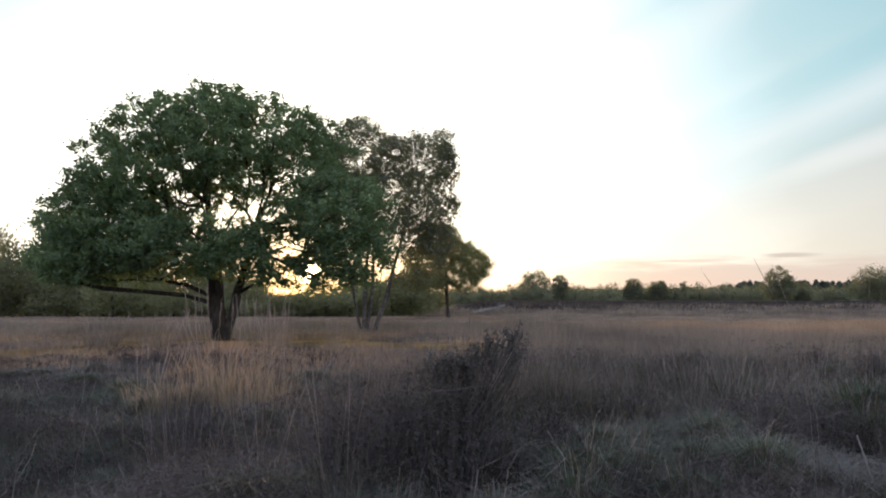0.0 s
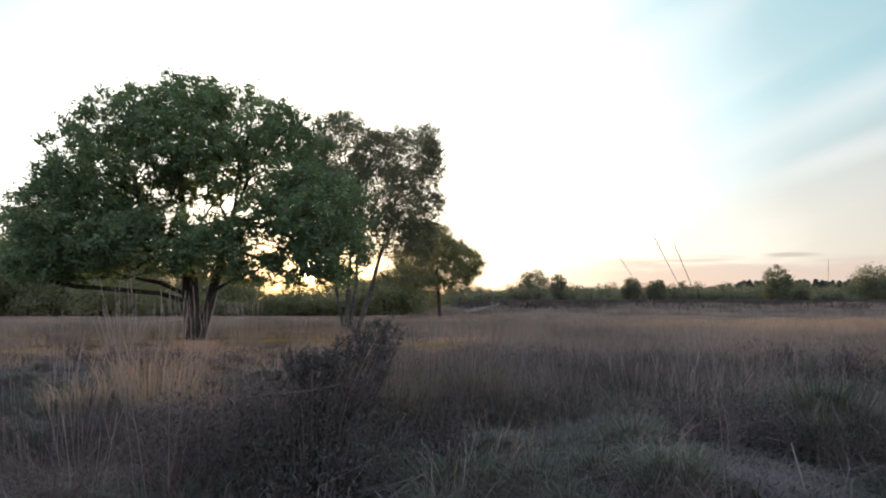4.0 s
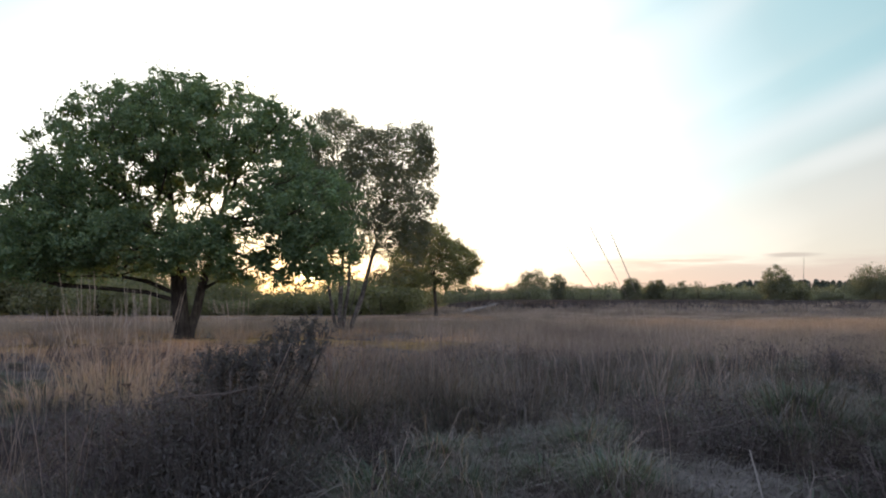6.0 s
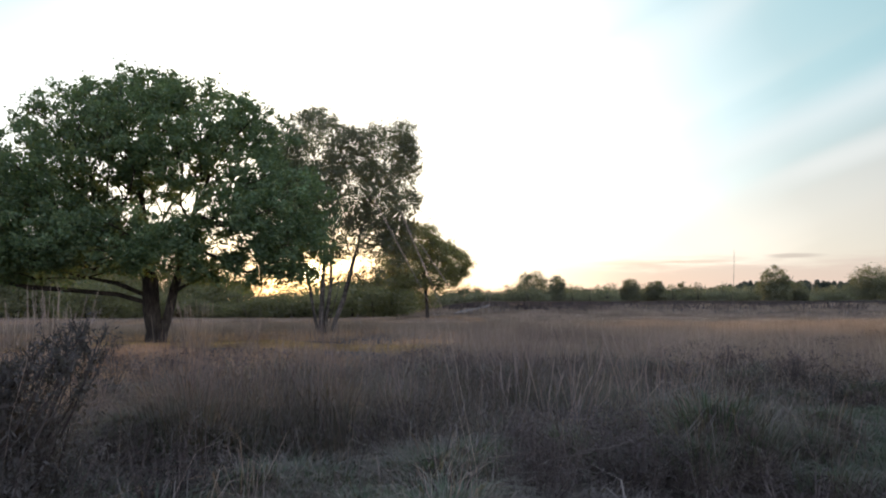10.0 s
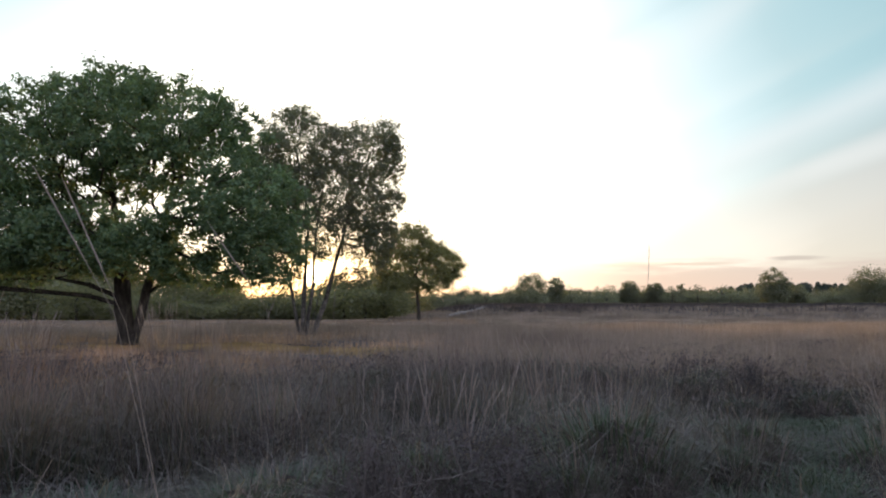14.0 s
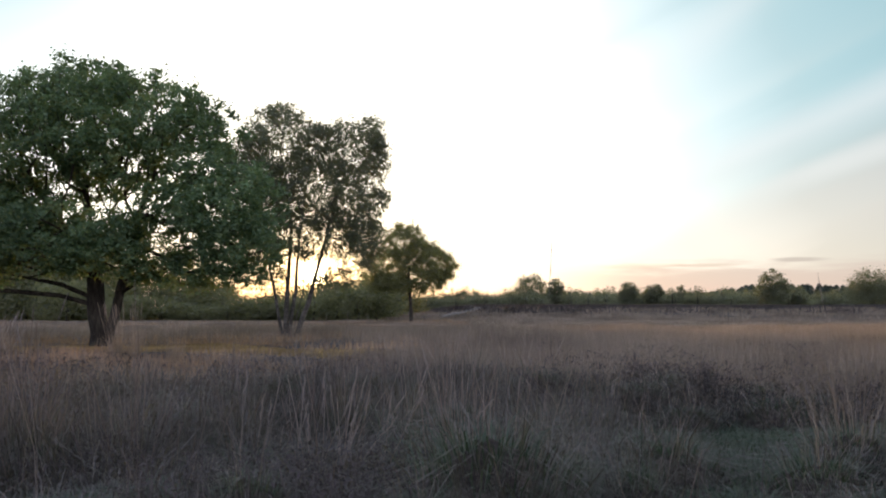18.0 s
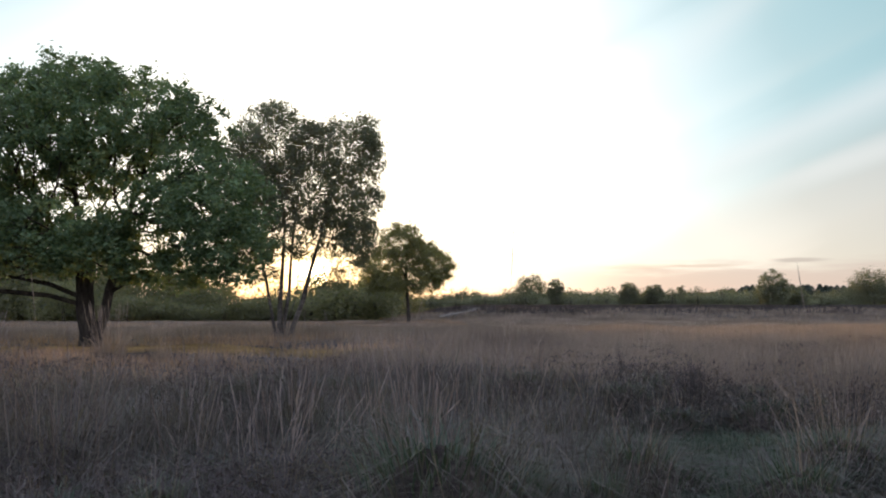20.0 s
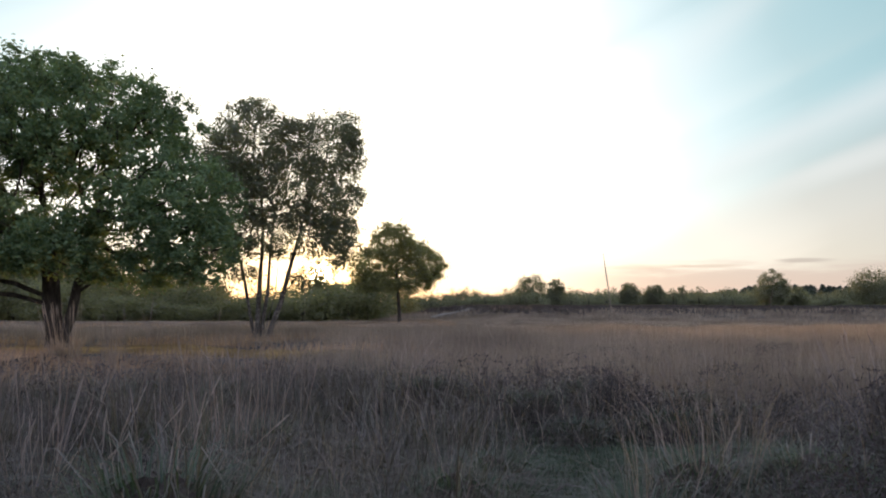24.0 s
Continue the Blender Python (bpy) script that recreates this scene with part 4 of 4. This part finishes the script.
def heather(seed, h=.45, spread=.42, n_stem=46, coarse=False):
    r = np.random.default_rng(seed)
    ob = thing("heather_bush", "old woody heather bush with dark brown sprigs", "bush", "heather bushes")
    stems, sprigs = [], []
    for _ in range(n_stem):
        a, q = r.uniform(0, 6.283), r.uniform(0, 1) ** .7
        top = np.array([math.cos(a) * q * spread, math.sin(a) * q * spread, h * r.uniform(.65, 1.05) * (1 - .35 * q * q)])
        root = np.array([math.cos(a) * q * spread * .25, math.sin(a) * q * spread * .25, -.04])
        mid = (root + top) * .5 + np.array([math.cos(a), math.sin(a), 0]) * .06 * r.uniform(-1, 1.5) + r.normal(size=3) * .02
        stems.append(tube([root, mid, top], [.005, .004, .0012], 3))
        m = 46 if coarse else 60
        u = r.uniform(.25, 1, m)[:, None] ** .8
        sprigs.append((1 - u) ** 2 * root + 2 * u * (1 - u) * mid + u * u * top + r.normal(size=(m, 3)) * .03)
    part("woody_base", merge(stems), M_HSTEM, ob)
    part("foliage", leaf_mesh(np.concatenate(sprigs), .036 if coarse else .032, .0072 if coarse else .0054, 1.4, r, .7), M_HEATH, ob)
    return ob


r = np.random.default_rng(22)
x, y = plots(250, 2.8, 13.0, 1.0, r)
k = off_path(x, y) > 2.1
x, y = x[k], y[k]
tussocks = [tussock(80 + k) for k in range(5)]
near = []
while len(near) < 34:
    a, b = r.uniform(-.6, 6.2), r.uniform(3.0, 7.0)
    if 1.75 < off_path(a, b) < 2.9 and b > .82 * a + 1.6 and all(math.hypot(a - q[0], b - q[1]) > .36 for q in near) and math.hypot(a - 2.25, b - 4.35) > .7 and float(lush(a, b)) < .4 and math.hypot(a - .06, b - 3.98) > .6:
        near.append((a, b, r.uniform(.6, .95), r.uniform(0, 6.28), r.uniform(.55, .95), int(r.integers(5))))
scatter(tussocks, [(2.97, 5.4, 1.45, 0, 1.6, 0), (1.5, 5.3, 1.1, 1, .6, 1), (1.9, 6.1, 1.2, 2, .9, 2), (5.3, 6.0, 1.2, 3, .9, 3), (4.6, 5.4, 1.2, 4, .7, 4), (-4.1, 10.0, 1.5, 1, .95, 1), (-3.2, 8.3, 1.1, 2, .7, 2), (-5.4, 11.6, 1.3, 3, .8, 3), (-2.7, 6.6, 1.0, 4, .7, 4)] + near + [(a, b, r.uniform(.65, 1.15), r.uniform(0, 6.28), r.uniform(.6, 1.0) * float(low_growth(a, b)), int(r.integers(5))) for a, b in zip(x, y)])
x, y = plots(420, 2.2, 16.0, 1.0, r)
heathers = [heather(90 + k) for k in range(4)]
coarse = [heather(190 + k, n_stem=28, coarse=True) for k in range(4)]
tufts = [(4.5, 9.3, .45, 0, .85, 0), (4.95, 8.95, .4, 1, .7, 1), (5.1, 8.6, 1.0, 2, .9, 2), (5.5, 8.35, 1.1, 3, 1.0, 3), (5.95, 8.3, 1.1, 4, 1.0, 0), (6.4, 8.5, 1.2, 5, 1.0, 1), (6.9, 8.6, 1.2, 1, 1.0, 2), (2.95, 10.0, .8, 2, .8, 3)]
tufts += [(r.uniform(2, 14), r.uniform(8.5, 19), r.uniform(.4, .8), r.uniform(0, 6.28), r.uniform(.45, .8), int(r.integers(4))) for _ in range(26)]
tufts += [(r.uniform(-9.5, -2.5), r.uniform(9, 20), r.uniform(.45, .85), r.uniform(0, 6.28), r.uniform(.4, .65), int(r.integers(4))) for _ in range(24)]
tufts = [s for s in tufts if turf(s[0], s[1]) < .3]
spots = [(a, b, r.uniform(.7, 1.25), r.uniform(0, 6.28), r.uniform(.6, 1.1) * (.75 if b > 7.5 else 1) * float(low_growth(a, b)), int(r.integers(4))) for a, b in zip(x, y)]
spots = [s for s in spots if turf(s[0], s[1]) < .3 and zone(s[0], s[1]) < .56 and math.hypot(s[0] - 3.1, s[1] - 4.95) > .75]
scatter(heathers, [(-1.7, 5.4, .75, 1, .8, 0), (-1.95, 5.5, .6, 4, .7, 1), (2.6, 5.45, .9, 1, .75, 1), (2.35, 5.05, 1.15, 2, .95, 2), (1.95, 5.2, .9, 3, .8, 3)] + [s for s in spots if s[1] < 7.5])
scatter(coarse, tufts + [s for s in spots if s[1] >= 7.5])


def leggy_shrub(seed):
    """A dark dome of sprigs with leafy fingers that rise out of it."""
    r = np.random.default_rng(seed)
    ob = thing("heather_bush", "tall leggy heather bush with bare dark twigs and upright leafy fingers", "bush", "heather bushes")
    stems, sprigs = [], []

    def shoot(root, top, sag, thick, m, fuzz, u0):
        mid = root * .5 + top * .5 + sag
        u = np.linspace(0, 1, 5)[:, None]
        stems.append(tube((1 - u) ** 2 * root + 2 * u * (1 - u) * mid + u * u * top, np.linspace(thick, .0012, 5), 4))
        u = r.uniform(u0, 1, m)[:, None]
        sprigs.append((1 - u) ** 2 * root + 2 * u * (1 - u) * mid + u * u * top + r.normal(size=(m, 3)) * fuzz)
    for k in range(170):
        a, q = r.uniform(0, 6.283), r.uniform(0, 1) ** .6
        c = np.array([math.cos(a), math.sin(a), 0])
        shoot(c * q * .12 + np.array([0, 0, -.03]), np.array([c[0] * q * .48, c[1] * q * .36, (.74 - .3 * q * q) * r.uniform(.55, 1.05)]), c * .05 * r.uniform(-1, 1.5), .006, 95, .034, .35)
    for k in range(30):
        x0 = r.uniform(-.26, .26)
        root = np.array([x0 * .6, r.uniform(-.12, .12), r.uniform(.35, .5)])
        top = np.array([x0 * 1.15 + r.uniform(.0, .18), root[1] + r.uniform(-.1, .1), .7 + .2 * r.uniform(0, 1) * step(x0, -.3, .1)])
        shoot(root, top, np.array([.03, 0, -.05]), .0055, 110, .014, .2)
        for j in range(4):
            u = r.uniform(.5, .9)
            b0 = root + (top - root) * u
            shoot(b0, b0 + np.array([r.uniform(-.05, .09), r.uniform(-.05, .05), r.uniform(.03, .1)]), np.zeros(3), .0025, 22, .008, .2)
    part("woody_base", merge(stems), M_HSTEM, ob)
    part("foliage", leaf_mesh(np.concatenate(sprigs), .026, .0062, 1.4, r, .7), M_SHRUB, ob)
    return ob


shrub = leggy_shrub(99)
shrub.matrix_basis = put(shrub, .06, 3.98)
for seed, sx, sy, s1, turn in ((96, -.3, 4.1, 1.25, 1.0), (97, -.62, 4.4, 1.1, 2.0), (98, .62, 4.25, .8, 3.0)):
    ob = heather(seed, .55, .4, 60)
    ob.matrix_basis = put(ob, sx, sy, s1, turn, s1)


def stalk(seed, top=None):
    r = np.random.default_rng(seed)
    ob = thing("grass_stalk", "tall thin dry grass stalk with a narrow seed head", "grass", "tall grass stalks")
    h = r.uniform(.85, 1.1)
    bx, by = r.choice([-1, 1]) * r.uniform(.12, .4), r.uniform(-.2, .2)
    pts = np.array([(0, 0, -.03), (bx * .15, by * .15, h * .4), (bx * .5, by * .5, h * .75), (bx * 1.0, by * 1.0, h)])
    if top is not None:
        pts = np.array([(0, 0, -.03), (top[0] * .1, top[1] * .1, top[2] * .4), (top[0] * .45, top[1] * .45, top[2] * .75), top])
    part("stem", tube(pts, np.array([.0012, .001, .0008, .0006]) * (1 if top is None else .7), 3), M_STRAW, ob)
    head = [pts[2] + (pts[3] - pts[2]) * u for u in (.3, .5, .65, .8, .92, 1.04)]
    part("seed_head", tube(head, [.0008, .0018, .0013, .002, .0012, .0004], 4, .3, r), M_STRAW, ob)
    return ob



def tall_clump(seed, wd=.006, mat=M_STRAW, n=150):
    r = np.random.default_rng(seed)
    ob = thing("tall_grass_clump", "clump of tall pale straw grass with feathery heads", "grass", "tall grass clumps")
    a, q = r.uniform(0, 6.283, n), r.uniform(0, 1, n) ** .5 * .38
    base = np.stack([np.cos(a) * q, np.sin(a) * q, np.full(n, -.03)], 1)
    part("blade_tuft", blade_mesh(base, r.uniform(.4, .8, n), wd * r.uniform(.6, 1.3, n), r.uniform(0, .4, n), r.uniform(0, .5, n), a, r), mat, ob)
    for k in range(24):
        b0 = base[k]
        top = b0 + np.array([math.cos(a[k]) * r.uniform(0, .25) - r.uniform(.05, .3), math.sin(a[k]) * r.uniform(0, .25), r.uniform(.8, 1.25)])
        part("stem", tube([b0, (b0 + top) / 2 + r.normal(size=3) * .012, top], [.0019 * wd / .006, .0015 * wd / .006, .001 * wd / .006], 3), mat, ob)
        w0 = wd / .006 * .0026
        part("plume", tube([b0 + (top - b0) * u + r.normal(size=3) * .003 for u in (.78, .84, .89, .94, .98, 1.03)], [w0 * .3, w0 * .8, w0, w0 * .9, w0 * .6, w0 * .15], 5, .35, r), mat, ob)
    return ob


def fan_clump(seed):
    """A knee-high fan of dry moor grass on a green base."""
    r = np.random.default_rng(seed)
    ob = thing("moor_grass_clump", "fan of dry moor grass rising from a green base", "grass", "moor grass clumps")

    def ring(n, rad, h0, h1, lean, curl, wd):
        a, q = r.uniform(0, 6.283, n), r.uniform(0, 1, n) ** .6
        base = np.stack([np.cos(a) * q * rad, np.sin(a) * q * rad, np.full(n, -.03)], 1)
        return blade_mesh(base, r.uniform(h0, h1, n), wd * r.uniform(.6, 1.3, n), lean * q * r.uniform(.5, 1.1, n), r.uniform(0, curl, n) ** 1.5, a + r.normal(size=n) * .4, r)
    part("blade_tuft", ring(100, .13, .4, .75, .7, .95, .0036), M_MOOR, ob)
    part("dry_thatch", ring(40, .13, .3, .6, .7, 1.5, .0038), M_DRY, ob, "bleached drooping blades")
    part("green_tuft", ring(150, .17, .12, .36, .8, .7, .004), M_GREEN, ob, "fresh green blades")
    stems = []
    for _ in range(6):
        a, q = r.uniform(0, 6.283), r.uniform(0, .1)
        b0 = np.array([math.cos(a) * q, math.sin(a) * q, -.02])
        top = b0 + np.array([math.cos(a) * r.uniform(0, .25), math.sin(a) * r.uniform(0, .25), r.uniform(.6, .88)])
        stems.append(tube([b0, (b0 * .4 + top * .6) + np.array([0, 0, .05]), top, top + (top - b0) * .06], [.0016, .0014, .0022, .0004], 3))
    part("seed_tuft", merge(stems), M_STRAW, ob, "thin straw-coloured flower stems")
    return ob


def stalk_clump(seed):
    """Stiff russet stalks, wide apart, over a low tuft."""
    r = np.random.default_rng(seed)
    ob = thing("stiff_grass_clump", "sparse clump of stiff russet grass stalks", "grass", "stiff grass clumps")
    n = 34
    a, q = r.uniform(0, 6.283, n), r.uniform(0, 1, n) ** .6 * .16
    base = np.stack([np.cos(a) * q, np.sin(a) * q, np.full(n, -.03)], 1)
    part("stalk_tuft", blade_mesh(base, r.uniform(.4, .88, n), .0032 * r.uniform(.6, 1.3, n), q * 4.2 * r.uniform(.3, 1.1, n), r.uniform(0, .3, n), a + r.normal(size=n) * .3, r), M_STRAW, ob)
    n = 130
    a, q = r.uniform(0, 6.283, n), r.uniform(0, 1, n) ** .6 * .2
    base = np.stack([np.cos(a) * q, np.sin(a) * q, np.full(n, -.03)], 1)
    part("green_tuft", blade_mesh(base, r.uniform(.12, .34, n), .0045 * r.uniform(.6, 1.3, n), r.uniform(.1, .7, n), r.uniform(.1, .8, n), a, r), M_GREEN, ob, "fresh green blades")
    return ob


# the last two kinds have sunlight painted into their straw colour
clumps = [tall_clump(140), tall_clump(141), tall_clump(142, .013), tall_clump(143, .013), tall_clump(144, .006, M_STRAW_LIT, 200), tall_clump(145, .013, M_STRAW_LIT, 170)]
scatter(clumps, [(-1.95, 8.0, 1.1, 0, 1.15, 4), (-2.4, 8.5, 1.2, 2, 1.1, 4), (-1.5, 7.7, .9, 3, .72, 4), (-2.9, 8.2, 1.0, 4, .7, 4), (-1.75, 5.3, .7, 2, .6, 1), (-3.95, 18.4, .9, 1, 1.05, 5), (-2.43, 17.2, .45, 2, .7, 5), (-6.6, 18.2, 1.2, 3, .8, 3), (-8.6, 19.5, 1.1, 5, .8, 2),
                 (2.2, 6.3, 1.3, 4, .48, 0), (5.9, 6.6, .8, 5, .55, 0)])
fans = [fan_clump(150 + k) for k in range(5)]
spots = [(-.52, 3.7, 1.0, 0, .95, 0), (-.9, 3.85, 1.0, 1, .85, 1), (-1.15, 4.5, .9, 2, .8, 2)]
while len(spots) < 150:
    a, b = r.uniform(-1.1, 4.2), 5.3 + 6.0 * r.uniform(0, 1) ** 1.2
    dry = float(vnoise(a, b, 1.3, 61))
    if math.hypot(a - 3.0, b - 5.0) > .8 and float(lush(a, b)) < .3 and float(straw_gap(a, b)) < .5 and dry > r.uniform(.15, .6):
        spots.append((a, b, r.uniform(.8, 1.2), r.uniform(0, 6.28), r.uniform(.6, .92) * (.85 if b > 9 else 1), int(r.integers(5))))
scatter(fans, spots)
stiff = [stalk_clump(170 + k) for k in range(3)]
scatter(stiff, [(4.78, 6.15, 1.0, 0, 1.0, 0), (4.95, 6.45, .9, 1, .95, 1), (4.5, 5.95, .8, 2, .8, 2), (5.3, 7.2, .8, 3, .8, 0), (5.75, 6.6, 1.0, 4, .9, 1), (6.1, 6.9, .9, 5, .8, 2), (3.3, 6.6, .7, 1, .7, 0), (4.1, 5.15, .55, 2, .5, 1)])
stalks = [stalk(110 + k) for k in range(5)]
x, y = plots(110, 3.4, 11.0, 1.0, r)
k = off_path(x, y) > 2.6
x, y = x[k], y[k]
scatter(stalks, [(4.9, 6.6, 1.0, 1, .9, 3)] + [(a, b, r.uniform(.8, 1.1), r.uniform(0, 6.28), r.uniform(.55, .9), int(r.integers(5))) for a, b in zip(x, y)])


def dead_twig(seed):
    r = np.random.default_rng(seed)
    ob = thing("dead_twig", "bare pale dead twig lying among the heather", "twig", "dead twigs")
    n = 6
    s = np.linspace(0, 1, n)[:, None]
    main = np.array([[0, 0, .02]]) + s * np.array([[.55, r.uniform(-.15, .15), r.uniform(.12, .4)]]) + r.normal(size=(n, 3)) * .02
    part("stick", tube(main, np.linspace(.0045, .0015, n), 4), M_TWIG, ob)
    for k in range(3):
        b0 = main[1 + k]
        e = b0 + np.array([r.uniform(.08, .22), r.uniform(-.18, .18), r.uniform(-.02, .18)])
        part("side_twig", tube([b0, (b0 + e) / 2 + r.normal(size=3) * .015, e], [.0028, .002, .001], 3), M_TWIG, ob)
    return ob


twigs = [dead_twig(130 + k) for k in range(5)]
x, y = plots(110, 2.3, 9.0, 1.0, r)
scatter(twigs, [(1.55, 4.5, 1.0, .3, .5, 0), (1.25, 4.45, .9, .1, .5, 1), (1.7, 4.75, .9, -.3, .6, 2), (-2.4, 3.6, 1.0, 1.2, 1.3, 1), (-2.2, 3.9, .9, 2.0, 1.4, 2), (2.4, 4.2, .7, .4, .5, 3), (2.7, 4.4, .65, 2.6, .4, 4)] + [(a, b, r.uniform(.6, 1.3), r.uniform(0, 6.28), r.uniform(.5, 1.1), int(r.integers(5))) for a, b in zip(x, y)])
# a pale dead branch caught in the leggy bush
r = np.random.default_rng(135)
ob = thing("dead_branch", "pale bare dead branch caught in a heather bush", "branch", at=(-.22, 3.72, .74))
main = np.array([(0, 0, 0), (.1, .0, .025), (.2, .01, .035), (.3, .03, .04), (.42, .05, .065), (.5, .08, .07)])
part("stick", tube(main, [.0015, .0025, .003, .003, .0025, .0012], 5), M_HSTEM, ob)
part("side_twig", tube([main[2], main[2] + np.array([-.05, .0, .012]), main[2] + np.array([-.1, .01, .03])], [.0018, .0015, .0008], 4), M_HSTEM, ob)
part("side_twig", tube([main[2], main[2] + np.array([.03, .0, .02]), main[2] + np.array([.05, .01, .022])], [.002, .0015, .0008], 4), M_HSTEM, ob)
# bleached litter lying over the ground
r = np.random.default_rng(23)
x, y = plots(22000, 1.6, 11.0, 0.9, r)
k = r.uniform(0, 1, len(x)) < np.clip(step(vnoise(x, y, 1.1, 12), .45, .7) * (1 - .7 * straw_gap(x, y)) + .3 * np.exp(-((x - 3.0) / .7) ** 2 - ((y - 4.9) / .5) ** 2), 0, 1)
x, y = x[k], y[k]
n = len(x)
field("dead_grass_litter", "bleached dead grass lying flat between the tussocks", M_DRY, (x, y), r.uniform(.08, .2, n), .006 * r.uniform(.6, 1.4, n), r.uniform(.8, 2.2, n), r.uniform(.6, 1.5, n), r)


# tall bent stalks that rise above the skyline
for seed, sx, sy, tip in ((160, 1.68, 3.5, (-.28, -.06, 1.39)), (161, 1.69, 3.47, (-.22, -.05, 1.36)), (162, 1.80, 4.4, (-.33, -.05, 1.38)), (163, 3.27, 5.93, (.03, 0, 1.43)), (164, 4.32, 5.4, (-.06, 0, 1.23))):
    gz = float(ground_z(sx, sy))
    stalk(seed, (tip[0], tip[1], tip[2] - gz)).location = (sx, sy, gz)
# ---- fallen trunk on the rise ----
log = thing("fallen_trunk", "bleached fallen tree trunk lying up the low rise", "log", at=(2.2, 58.0, float(ground_z(2.2, 58.0)) + .1))
line = []
for u in np.linspace(0, 1, 8):
    lx, ly = 2.2 + 3.5 * u, 58.0 + 6.0 * u
    line.append(np.array([3.5 * u, 6.0 * u, float(ground_z(lx, ly) - ground_z(2.2, 58.0)) + .04 * math.sin(u * 9)]))
part("trunk", tube(line, [.11, .15, .16, .16, .15, .13, .12, .08], 9, .08), M_TWIG, log, smooth_faces=True)
part("branch_stub", tube([line[4], line[4] + np.array([.1, -.2, .3]), line[4] + np.array([.3, -.3, .5])], [.06, .045, .02], 6), M_TWIG, log)
part("branch_stub", tube([line[5], line[5] + np.array([.2, .1, .25])], [.05, .02], 6), M_TWIG, log)
# arching bleached blades over the nearest heath
r = np.random.default_rng(24)
x, y = plots(26000, 1.8, 9.0, 0.9, r)
k = r.uniform(0, 1, len(x)) < (.03 + .45 * step(vnoise(x, y, .9, 17), .62, .82)) * (1 - .6 * straw_gap(x, y))
x, y = x[k], y[k]
n = len(x)
field("arching_grass", "arching bleached grass blades over the heather", M_DRY, (x, y), r.uniform(.25, .55, n), .006 * r.uniform(.6, 1.4, n), r.uniform(.2, 1.1, n), r.uniform(.5, 1.4, n), r)

# low fresh grass in loose patches
x, y = plots(110000, 1.8, 11.0, 0.9, r)
k = r.uniform(0, 1, len(x)) < step(vnoise(x, y, 1.4, 19) + .12 * step(x, 1.5, 3), .5, .7) * (1 - .5 * straw_gap(x, y))
x, y = x[k], y[k]
gx2, gy2 = r.uniform(3.2, 7.4, 46000), r.uniform(4.8, 9.2, 46000)
k = r.uniform(0, 1, len(gx2)) < lush(gx2, gy2)
x, y = np.concatenate([x, gx2[k]]), np.concatenate([y, gy2[k]])
n = len(x)
field("fresh_grass", "low fresh green grass in loose patches", M_GREEN, (x, y), r.uniform(.12, .3, n) * (1 - .45 * lush(x, y)), .005 * r.uniform(.6, 1.4, n), r.uniform(.1, .9, n), r.uniform(.2, 1.0, n), r)
# a bare spot strewn with bleached straw
n = 2600
th, q = r.uniform(0, 6.283, n), r.uniform(0, 1, n) ** .5
x, y = 2.25 + np.cos(th) * q * .7, 4.35 + np.sin(th) * q * .42
field("strewn_straw", "bleached straw strewn over a bare spot", M_DRY, (x, y), r.uniform(.06, .14, n), .007 * r.uniform(.6, 1.4, n), r.uniform(1.0, 2.4, n), r.uniform(.6, 1.5, n), r)
